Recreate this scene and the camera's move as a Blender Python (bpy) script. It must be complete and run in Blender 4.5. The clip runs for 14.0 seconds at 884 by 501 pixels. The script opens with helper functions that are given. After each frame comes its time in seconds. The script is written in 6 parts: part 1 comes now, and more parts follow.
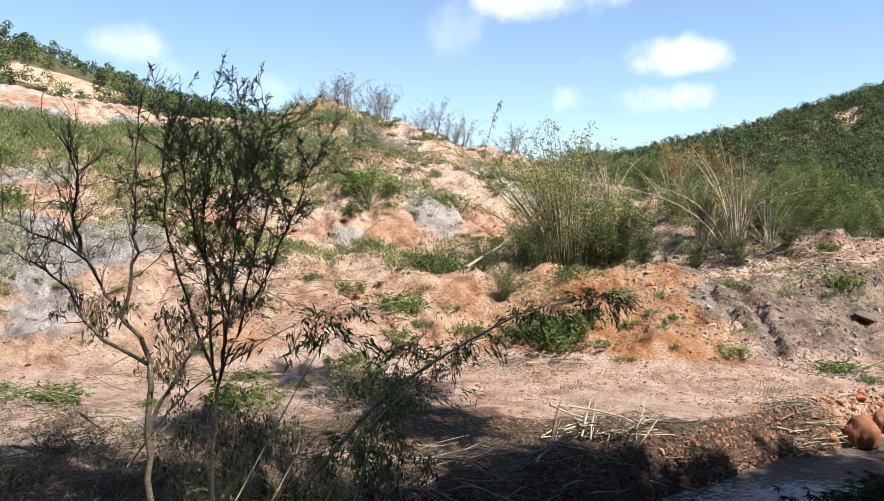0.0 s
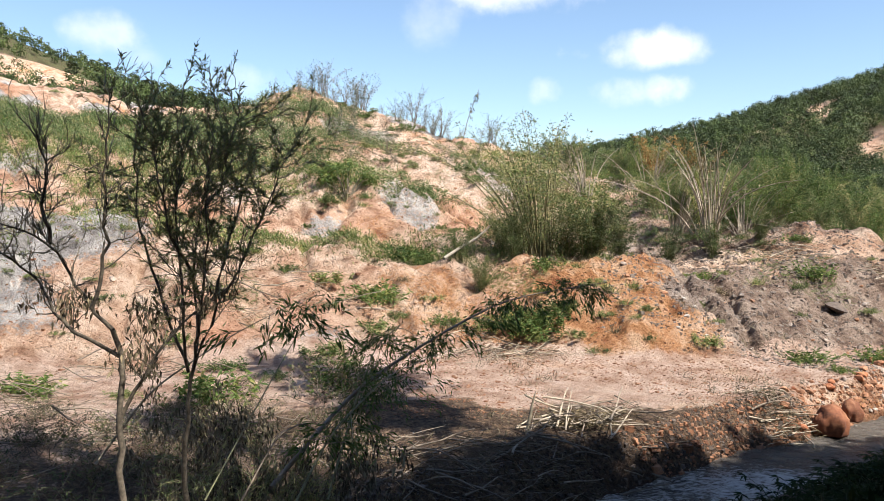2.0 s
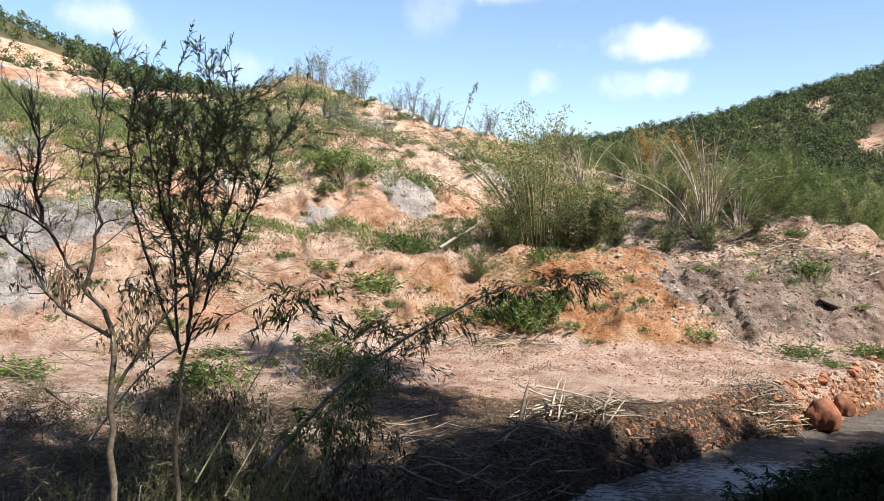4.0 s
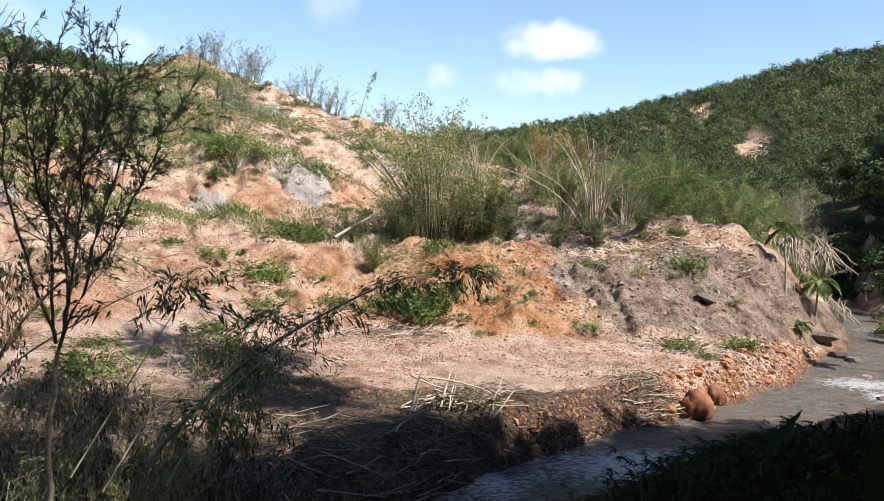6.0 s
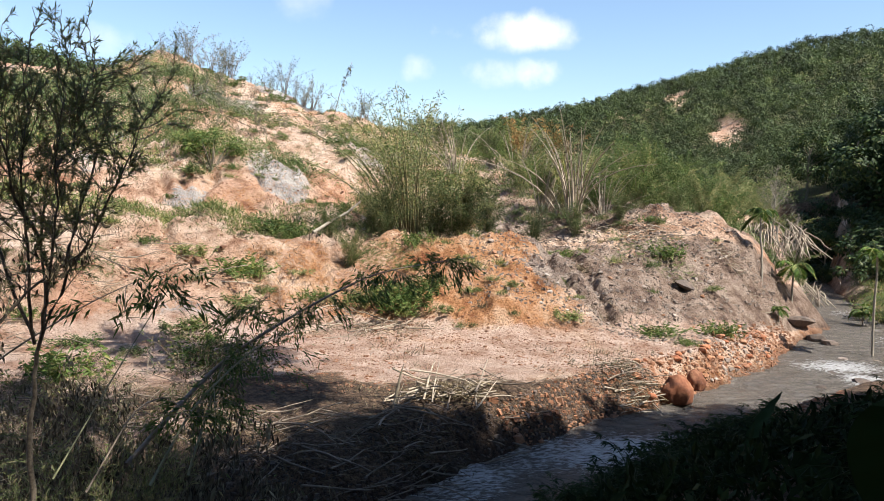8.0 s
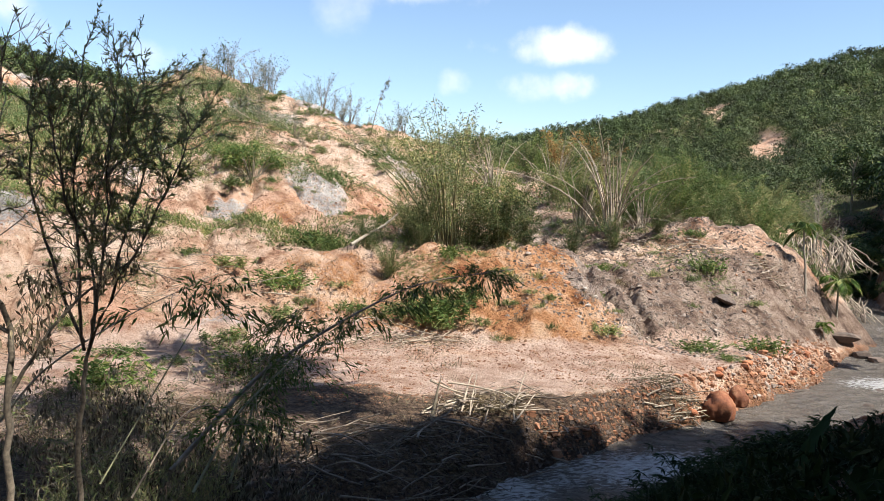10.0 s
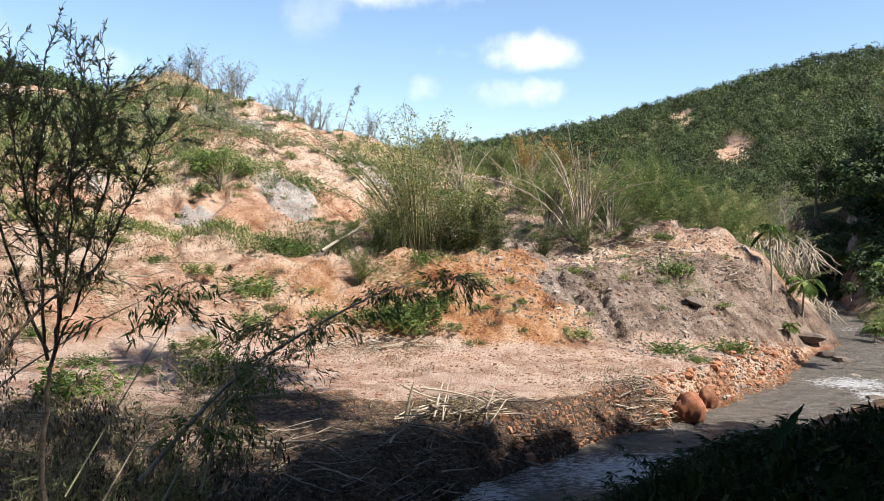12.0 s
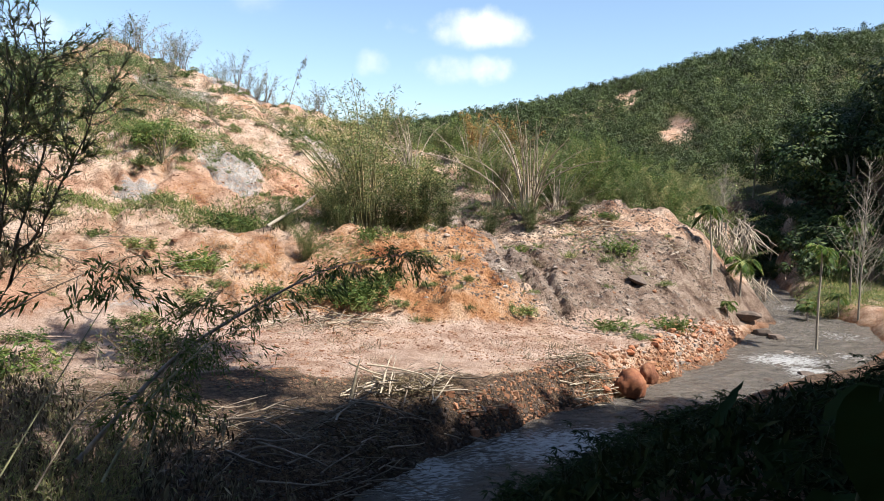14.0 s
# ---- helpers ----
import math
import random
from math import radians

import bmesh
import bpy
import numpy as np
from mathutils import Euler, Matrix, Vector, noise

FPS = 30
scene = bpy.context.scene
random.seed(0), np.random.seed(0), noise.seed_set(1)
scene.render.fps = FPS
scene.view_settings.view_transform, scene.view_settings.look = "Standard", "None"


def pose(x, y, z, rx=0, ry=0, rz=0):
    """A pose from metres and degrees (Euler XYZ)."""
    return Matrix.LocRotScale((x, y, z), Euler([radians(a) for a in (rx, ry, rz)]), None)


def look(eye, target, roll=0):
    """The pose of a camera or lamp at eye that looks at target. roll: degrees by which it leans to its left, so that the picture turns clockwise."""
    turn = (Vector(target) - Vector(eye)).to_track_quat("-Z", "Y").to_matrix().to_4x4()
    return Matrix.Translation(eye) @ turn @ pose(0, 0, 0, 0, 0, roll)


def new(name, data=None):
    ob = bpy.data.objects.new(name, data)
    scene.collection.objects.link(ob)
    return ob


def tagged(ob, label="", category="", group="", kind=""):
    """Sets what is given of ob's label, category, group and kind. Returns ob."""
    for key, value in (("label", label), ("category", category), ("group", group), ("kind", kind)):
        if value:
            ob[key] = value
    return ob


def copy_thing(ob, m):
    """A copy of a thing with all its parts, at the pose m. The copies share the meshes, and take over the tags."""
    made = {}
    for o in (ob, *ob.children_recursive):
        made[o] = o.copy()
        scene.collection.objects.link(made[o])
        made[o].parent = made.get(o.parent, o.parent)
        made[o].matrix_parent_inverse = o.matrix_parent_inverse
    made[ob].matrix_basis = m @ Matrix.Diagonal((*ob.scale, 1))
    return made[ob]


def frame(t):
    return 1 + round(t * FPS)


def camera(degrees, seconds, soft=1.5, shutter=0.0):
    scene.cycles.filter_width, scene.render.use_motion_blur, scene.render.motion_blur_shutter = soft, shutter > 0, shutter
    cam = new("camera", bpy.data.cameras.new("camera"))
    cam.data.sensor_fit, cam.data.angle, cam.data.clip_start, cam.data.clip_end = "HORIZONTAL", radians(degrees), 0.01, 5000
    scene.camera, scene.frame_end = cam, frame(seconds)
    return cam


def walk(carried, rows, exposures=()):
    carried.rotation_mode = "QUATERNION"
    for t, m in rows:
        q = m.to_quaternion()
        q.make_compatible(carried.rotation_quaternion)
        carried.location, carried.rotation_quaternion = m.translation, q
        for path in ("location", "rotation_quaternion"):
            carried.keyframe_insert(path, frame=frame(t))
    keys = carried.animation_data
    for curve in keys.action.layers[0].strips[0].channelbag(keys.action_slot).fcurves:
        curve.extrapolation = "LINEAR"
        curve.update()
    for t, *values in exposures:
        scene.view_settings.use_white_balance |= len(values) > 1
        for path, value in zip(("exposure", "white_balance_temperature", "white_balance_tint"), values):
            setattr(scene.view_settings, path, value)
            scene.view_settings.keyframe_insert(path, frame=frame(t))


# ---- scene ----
cam = camera(58.22, 14.0, 0.6)
PATH = [
    (0, pose(0.000, 0.000, 7.000, 88.40, 0.00, -0.00)),
    (0.5, pose(0.012, -0.007, 7.002, 88.27, -0.12, -0.27)),
    (1, pose(0.013, 0.009, 7.003, 87.58, 0.04, -1.17)),
    (1.5, pose(0.018, 0.004, 6.998, 87.70, -0.12, -2.32)),
    (2, pose(0.029, -0.003, 6.998, 87.78, -0.13, -1.63)),
    (2.2, pose(0.037, -0.009, 7.002, 87.71, -0.09, -1.22)),
    (4.3, pose(0.062, 0.005, 6.942, 87.08, -1.02, -1.87)),
    (4.5, pose(0.059, 0.001, 6.945, 87.40, -0.62, -1.87)),
    (5, pose(0.061, 0.012, 6.944, 87.19, -1.24, -6.39)),
    (5.5, pose(0.057, 0.021, 6.941, 86.93, -2.01, -8.40)),
    (6, pose(0.059, 0.024, 6.942, 86.68, -2.65, -9.32)),
    (6.5, pose(0.059, 0.029, 6.942, 86.61, -2.84, -9.68)),
    (7, pose(0.066, 0.026, 6.947, 86.24, -2.18, -9.85)),
    (7.2, pose(0.073, 0.008, 6.947, 86.45, -1.52, -11.19)),
    (9.3, pose(-0.046, 0.044, 6.889, 85.76, -1.83, -9.38)),
    (9.5, pose(-0.038, 0.042, 6.889, 86.24, -1.83, -9.06)),
    (10, pose(-0.044, 0.045, 6.889, 87.12, -1.72, -8.34)),
    (10.5, pose(-0.043, 0.043, 6.885, 86.79, -1.67, -7.55)),
    (11, pose(-0.036, 0.047, 6.879, 86.10, -1.63, -6.84)),
    (11.5, pose(-0.017, 0.060, 6.881, 85.62, -1.35, -5.98)),
    (12, pose(-0.026, 0.066, 6.873, 87.57, -1.26, -10.41)),
    (12.5, pose(-0.049, 0.080, 6.877, 86.27, -1.53, -13.21)),
    (13, pose(-0.066, 0.103, 6.878, 86.17, -1.87, -15.34)),
    (13.5, pose(-0.053, 0.108, 6.873, 86.23, -1.97, -14.78)),
    (14, pose(-0.045, 0.107, 6.870, 86.02, -2.05, -14.21)),
]
walk(cam, PATH)

# ---- sky and sun ----
SUN_AZ, SUN_EL = 128.0, 53.0      # degrees clockwise from +y, and above the horizon
EXPOSURE = 1.18
scene.view_settings.exposure = EXPOSURE


def direction(az, el):
    a, e = radians(az), radians(el)
    return Vector((math.sin(a) * math.cos(e), math.cos(a) * math.cos(e), math.sin(e)))


sun_data = bpy.data.lights.new("sun", "SUN")
sun_data.energy, sun_data.angle, sun_data.color = 5.0, radians(0.53), (1.0, 0.95, 0.87)
sun = new("sun", sun_data)
sun.matrix_world = look(direction(SUN_AZ, SUN_EL) * 300, (0, 0, 0))


def make_world():
    w = bpy.data.worlds.new("sky")
    scene.world = w
    w.use_nodes = True
    n, ln = w.node_tree.nodes, w.node_tree.links
    n.clear()
    out, bg = n.new("ShaderNodeOutputWorld"), n.new("ShaderNodeBackground")
    sky = n.new("ShaderNodeTexSky")
    sky.sky_type, sky.sun_disc = "NISHITA", False
    sky.sun_elevation, sky.sun_rotation = radians(SUN_EL), radians(SUN_AZ)
    sky.air_density, sky.dust_density, sky.ozone_density = 1.0, 0.2, 2.2
    co = n.new("ShaderNodeTexCoord")
    noi = n.new("ShaderNodeTexNoise")
    noi.inputs["Scale"].default_value, noi.inputs["Detail"].default_value = 13.0, 6.0
    noi.inputs["Roughness"].default_value = 0.55
    ln.new(co.outputs["Generated"], noi.inputs["Vector"])
    total = None
    # fair-weather clouds: bearing, height, half width, half height in degrees, density
    for az, el, hw, hh, dens in ((16.3, 11.8, 5.4, 1.25, 0.95), (17.6, 8.9, 2.1, 1.0, 1.0), (13.3, 8.7, 3.6, 1.05, 0.75),
                                 (8.9, 9.0, 1.7, 1.0, 0.6), (7.6, 15.7, 6.0, 1.6, 0.95), (1.4, 14.2, 2.8, 2.4, 0.35), (-21.0, 12.0, 2.9, 1.3, 0.65),
                                 (-12.6, 9.6, 3.0, 1.1, 0.5), (-18.5, 10.9, 1.3, 1.0, 0.3), (70, 24, 9, 3, 0.9), (-75, 30, 10, 4, 0.9),
                                 (150, 35, 12, 5, 0.8), (-150, 28, 11, 4, 0.9)):
        c, a = direction(az, el), radians(az)
        right = Vector((math.cos(a), -math.sin(a), 0))
        up = right.cross(c)
        parts = []
        for axis, half in ((right, hw), (up, hh)):
            sub = n.new("ShaderNodeVectorMath")
            sub.operation = "SUBTRACT"
            sub.inputs[1].default_value = c
            ln.new(co.outputs["Generated"], sub.inputs[0])
            dot = n.new("ShaderNodeVectorMath")
            dot.operation = "DOT_PRODUCT"
            dot.inputs[1].default_value = axis / math.tan(radians(half))
            ln.new(sub.outputs[0], dot.inputs[0])
            sq = n.new("ShaderNodeMath")
            sq.operation = "MULTIPLY"
            ln.new(dot.outputs["Value"], sq.inputs[0])
            ln.new(dot.outputs["Value"], sq.inputs[1])
            parts.append(sq)
        add = n.new("ShaderNodeMath")
        add.operation = "ADD"
        ln.new(parts[0].outputs[0], add.inputs[0])
        ln.new(parts[1].outputs[0], add.inputs[1])
        front = n.new("ShaderNodeVectorMath")      # only the near half of the sphere
        front.operation = "DOT_PRODUCT"
        front.inputs[1].default_value = c
        ln.new(co.outputs["Generated"], front.inputs[0])
        gate = n.new("ShaderNodeMath")
        gate.operation = "GREATER_THAN"
        gate.inputs[1].default_value = 0.6
        ln.new(front.outputs["Value"], gate.inputs[0])
        wob = n.new("ShaderNodeMath")
        wob.operation = "MULTIPLY_ADD"
        wob.inputs[1].default_value, wob.inputs[2].default_value = 5.6, -2.8
        ln.new(noi.outputs["Fac"], wob.inputs[0])
        summ = n.new("ShaderNodeMath")
        summ.operation = "ADD"
        ln.new(add.outputs[0], summ.inputs[0])
        ln.new(wob.outputs[0], summ.inputs[1])
        mr = n.new("ShaderNodeMapRange")
        mr.interpolation_type = "SMOOTHSTEP"
        mr.inputs["From Min"].default_value, mr.inputs["From Max"].default_value = 1.3, -0.9
        mr.inputs["To Min"].default_value, mr.inputs["To Max"].default_value = 0.0, dens
        ln.new(summ.outputs[0], mr.inputs["Value"])
        mul = n.new("ShaderNodeMath")
        mul.operation = "MULTIPLY"
        ln.new(mr.outputs["Result"], mul.inputs[0])
        ln.new(gate.outputs[0], mul.inputs[1])
        if total is None:
            total = mul
        else:
            mx = n.new("ShaderNodeMath")
            mx.operation = "MAXIMUM"
            ln.new(total.outputs[0], mx.inputs[0])
            ln.new(mul.outputs[0], mx.inputs[1])
            total = mx
    clamp = n.new("ShaderNodeMath")
    clamp.operation, clamp.use_clamp = "MULTIPLY", True
    clamp.inputs[1].default_value = 0.88
    ln.new(total.outputs[0], clamp.inputs[0])
    mix = n.new("ShaderNodeMix")
    mix.data_type = "RGBA"
    mix.inputs["B"].default_value = (6.6, 6.7, 6.9, 1)
    ln.new(clamp.outputs[0], mix.inputs["Factor"])
    ln.new(sky.outputs[0], mix.inputs["A"])
    ln.new(mix.outputs["Result"], bg.inputs["Color"])
    bg.inputs["Strength"].default_value = 0.088
    ln.new(bg.outputs[0], out.inputs[0])


make_world()

# ---- materials ----
def material(name):
    m = bpy.data.materials.new(name)
    m.use_nodes = True
    return m, m.node_tree.nodes, m.node_tree.links, m.node_tree.nodes["Principled BSDF"]


def noise_node(n, ln, scale, detail=5.0, rough=0.6, vec=None):
    t = n.new("ShaderNodeTexNoise")
    t.inputs["Scale"].default_value, t.inputs["Detail"].default_value, t.inputs["Roughness"].default_value = scale, detail, rough
    if vec is not None:
        ln.new(vec, t.inputs["Vector"])
    return t


def ramp(n, ln, fac, stops):
    r = n.new("ShaderNodeValToRGB")
    el = r.color_ramp.elements
    while len(el) < len(stops):
        el.new(0.5)
    for e, (p, c) in zip(el, stops):
        e.position, e.color = p, (*c, 1)
    ln.new(fac, r.inputs["Fac"])
    return r


def mixc(n, ln, fac, a, b, blend="MIX"):
    m = n.new("ShaderNodeMix")
    m.data_type, m.blend_type = "RGBA", blend
    for sock, v in (("Factor", fac), ("A", a), ("B", b)):
        if isinstance(v, (int, float)):
            m.inputs[sock].default_value = v
        elif isinstance(v, tuple):
            m.inputs[sock].default_value = (*v, 1)
        else:
            ln.new(v, m.inputs[sock])
    return m.outputs["Result"]


def bump(n, ln, bsdf, height, strength, dist):
    b = n.new("ShaderNodeBump")
    b.inputs["Strength"].default_value, b.inputs["Distance"].default_value = strength, dist
    ln.new(height, b.inputs["Height"])
    ln.new(b.outputs[0], bsdf.inputs["Normal"])


def leaf_material(name, dark, light, dry, dry_share=0.15, through_share=0.3, rough=0.6):
    """Leaves: the colour varies from leaf to leaf; light shines through."""
    m, n, ln, p = material(name)
    geo, info = n.new("ShaderNodeNewGeometry"), n.new("ShaderNodeObjectInfo")
    col = ramp(n, ln, geo.outputs["Random Per Island"], ((0.0, dark), (0.85 - dry_share, light), (1.0 - dry_share * 0.6, dry)))
    big = noise_node(n, ln, 0.35, 3.0, 0.6, geo.outputs["Position"])
    val = ramp(n, ln, big.outputs["Fac"], ((0.36, (0.6, 0.64, 0.58)), (0.64, (1.3, 1.24, 1.08))))
    c = mixc(n, ln, 1.0, col.outputs["Color"], val.outputs["Color"], "MULTIPLY")
    obv = ramp(n, ln, info.outputs["Random"], ((0.0, (0.8, 0.84, 0.8)), (1.0, (1.2, 1.14, 1.0))))
    c = mixc(n, ln, 1.0, c, obv.outputs["Color"], "MULTIPLY")
    kind = n.new("ShaderNodeAttribute")      # trees of one wood differ in tone; 0 where a plant has none
    kind.attribute_name = "tone"
    grow = n.new("ShaderNodeMath")
    grow.operation = "ADD"
    grow.inputs[1].default_value = 1.0
    ln.new(kind.outputs["Fac"], grow.inputs[0])
    c = mixc(n, ln, 1.0, c, grow.outputs[0], "MULTIPLY")
    ln.new(c, p.inputs["Base Color"])
    p.inputs["Roughness"].default_value = rough
    p.inputs["Specular IOR Level"].default_value = 0.22
    tr = n.new("ShaderNodeBsdfTranslucent")
    ln.new(c, tr.inputs["Color"])
    mx = n.new("ShaderNodeMixShader")
    mx.inputs[0].default_value = through_share
    ln.new(p.outputs[0], mx.inputs[1])
    ln.new(tr.outputs[0], mx.inputs[2])
    ln.new(mx.outputs[0], n["Material Output"].inputs["Surface"])
    return m


def bark_material(name, a, b, scale=14.0, rough=0.85):
    m, n, ln, p = material(name)
    geo, info = n.new("ShaderNodeNewGeometry"), n.new("ShaderNodeObjectInfo")
    t = noise_node(n, ln, scale, 6.0, 0.65, geo.outputs["Position"])
    c = ramp(n, ln, t.outputs["Fac"], ((0.3, a), (0.7, b))).outputs["Color"]
    isl = ramp(n, ln, geo.outputs["Random Per Island"], ((0.0, (0.62, 0.62, 0.62)), (1.0, (1.3, 1.27, 1.2)))).outputs["Color"]
    c = mixc(n, ln, 1.0, c, isl, "MULTIPLY")
    ln.new(c, p.inputs["Base Color"])
    p.inputs["Roughness"].default_value = rough
    bump(n, ln, p, t.outputs["Fac"], 0.4, 0.01)
    return m


def rock_material(name, a, b, c, scale=3.0):
    m, n, ln, p = material(name)
    geo, info = n.new("ShaderNodeNewGeometry"), n.new("ShaderNodeObjectInfo")
    t = noise_node(n, ln, scale, 8.0, 0.65, geo.outputs["Position"])
    t2 = noise_node(n, ln, scale * 9, 5.0, 0.7, geo.outputs["Position"])
    col = ramp(n, ln, t.outputs["Fac"], ((0.28, a), (0.5, b), (0.72, c))).outputs["Color"]
    fine = ramp(n, ln, t2.outputs["Fac"], ((0.25, (0.6, 0.58, 0.56)), (0.75, (1.3, 1.28, 1.25)))).outputs["Color"]
    col = mixc(n, ln, 1.0, col, fine, "MULTIPLY")
    isl = ramp(n, ln, geo.outputs["Random Per Island"], ((0.0, (0.55, 0.53, 0.52)), (1.0, (1.12, 1.12, 1.12)))).outputs["Color"]
    col = mixc(n, ln, 1.0, col, isl, "MULTIPLY")
    obv = ramp(n, ln, info.outputs["Random"], ((0.0, (0.75, 0.75, 0.75)), (1.0, (1.2, 1.2, 1.2)))).outputs["Color"]
    col = mixc(n, ln, 1.0, col, obv, "MULTIPLY")
    ln.new(col, p.inputs["Base Color"])
    p.inputs["Roughness"].default_value = 0.85
    bump(n, ln, p, t2.outputs["Fac"], 0.5, 0.03)
    return m


def soil_material():
    """Slide soil: pale orange clay, ochre, grey shale and washed silt, by the ground's soil map (attribute 'soil')."""
    m, n, ln, p = material("slide_soil")
    geo = n.new("ShaderNodeNewGeometry")
    pos = geo.outputs["Position"]
    at = n.new("ShaderNodeAttribute")
    at.attribute_name = "soil"
    sep = n.new("ShaderNodeSeparateColor")
    ln.new(at.outputs["Color"], sep.inputs[0])
    big, mid = noise_node(n, ln, 0.16, 6.0, 0.62, pos), noise_node(n, ln, 0.9, 8.0, 0.66, pos)
    fine, grit = noise_node(n, ln, 5.5, 8.0, 0.72, pos), noise_node(n, ln, 26.0, 4.0, 0.7, pos)
    clay = ramp(n, ln, mid.outputs["Fac"], ((0.34, (0.27, 0.155, 0.1)), (0.46, (0.49, 0.335, 0.235)), (0.6, (0.66, 0.505, 0.39)))).outputs["Color"]
    red = ramp(n, ln, big.outputs["Fac"], ((0.36, (0.88, 0.7, 0.62)), (0.5, (0.97, 0.93, 0.91)), (0.64, (1.0, 1.02, 1.05)))).outputs["Color"]
    clay = mixc(n, ln, 1.0, clay, red, "MULTIPLY")
    ochre = ramp(n, ln, mid.outputs["Fac"], ((0.34, (0.22, 0.085, 0.035)), (0.47, (0.43, 0.215, 0.1)), (0.62, (0.56, 0.37, 0.24)))).outputs["Color"]
    shale = ramp(n, ln, mid.outputs["Fac"], ((0.35, (0.095, 0.06, 0.045)), (0.48, (0.235, 0.165, 0.125)), (0.62, (0.38, 0.295, 0.235)))).outputs["Color"]
    slate = ramp(n, ln, mid.outputs["Fac"], ((0.35, (0.16, 0.145, 0.135)), (0.48, (0.31, 0.29, 0.275)), (0.62, (0.5, 0.47, 0.44)))).outputs["Color"]
    where = n.new("ShaderNodeSeparateXYZ")
    ln.new(pos, where.inputs[0])
    east = n.new("ShaderNodeMapRange")      # grey shale in the west, rusty shale in the east
    east.inputs["From Min"].default_value, east.inputs["From Max"].default_value = 2.0, 14.0
    ln.new(where.outputs[0], east.inputs["Value"])
    shale = mixc(n, ln, east.outputs["Result"], slate, shale)
    silt = ramp(n, ln, mid.outputs["Fac"], ((0.36, (0.33, 0.2, 0.14)), (0.5, (0.5, 0.355, 0.275)), (0.66, (0.62, 0.475, 0.39)))).outputs["Color"]

    def mask(sock, amount=0.75):
        a = n.new("ShaderNodeMath")
        a.operation = "MULTIPLY_ADD"
        a.inputs[1].default_value, a.inputs[2].default_value = amount * 2, -amount
        ln.new(fine.outputs["Fac"], a.inputs[0])
        b = n.new("ShaderNodeMath")
        b.operation = "ADD"
        ln.new(sock, b.inputs[0])
        ln.new(a.outputs[0], b.inputs[1])
        r = n.new("ShaderNodeMapRange")
        r.interpolation_type = "SMOOTHSTEP"
        r.inputs["From Min"].default_value, r.inputs["From Max"].default_value = 0.38, 0.62
        ln.new(b.outputs[0], r.inputs["Value"])
        return r.outputs["Result"]

    c = mixc(n, ln, mask(sep.outputs[0]), clay, ochre)
    c = mixc(n, ln, mask(sep.outputs[1]), c, shale)
    c = mixc(n, ln, mask(sep.outputs[2], 0.4), c, silt)
    at2 = n.new("ShaderNodeAttribute")
    at2.attribute_name = "litter"
    sep2 = n.new("ShaderNodeSeparateColor")
    ln.new(at2.outputs["Color"], sep2.inputs[0])
    # leaf mould and rot; on the bank it also paints in tree shade
    humus_shade = ramp(n, ln, fine.outputs["Fac"], ((0.36, (0.05, 0.033, 0.024)), (0.5, (0.12, 0.08, 0.055)), (0.64, (0.24, 0.16, 0.1)))).outputs["Color"]
    grass = ramp(n, ln, fine.outputs["Fac"], ((0.36, (0.025, 0.045, 0.014)), (0.52, (0.07, 0.1, 0.03)), (0.68, (0.15, 0.15, 0.06)))).outputs["Color"]
    c = mixc(n, ln, mask(sep2.outputs[0]), c, humus_shade)
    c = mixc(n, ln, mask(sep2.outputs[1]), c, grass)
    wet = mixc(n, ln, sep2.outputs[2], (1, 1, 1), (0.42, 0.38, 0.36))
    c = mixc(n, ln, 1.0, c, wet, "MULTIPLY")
    spk = ramp(n, ln, grit.outputs["Fac"], ((0.3, (0.6, 0.56, 0.53)), (0.45, (0.97, 0.96, 0.95)), (0.68, (1.14, 1.13, 1.12)))).outputs["Color"]
    c = mixc(n, ln, 1.0, c, spk, "MULTIPLY")
    crumb = noise_node(n, ln, 11.0, 4.0, 0.7, pos)
    crm = ramp(n, ln, crumb.outputs["Fac"], ((0.33, (0.58, 0.52, 0.48)), (0.44, (1, 1, 1)), (0.68, (1.1, 1.1, 1.1)))).outputs["Color"]
    c = mixc(n, ln, 1.0, c, crm, "MULTIPLY")
    ln.new(c, p.inputs["Base Color"])
    p.inputs["Roughness"].default_value = 0.92
    p.inputs["Specular IOR Level"].default_value = 0.2
    h = n.new("ShaderNodeMath")
    h.operation = "MULTIPLY_ADD"
    h.inputs[1].default_value = 0.25
    ln.new(grit.outputs["Fac"], h.inputs[0])
    ln.new(fine.outputs["Fac"], h.inputs[2])
    bump(n, ln, p, h.outputs[0], 1.0, 0.4)
    return m


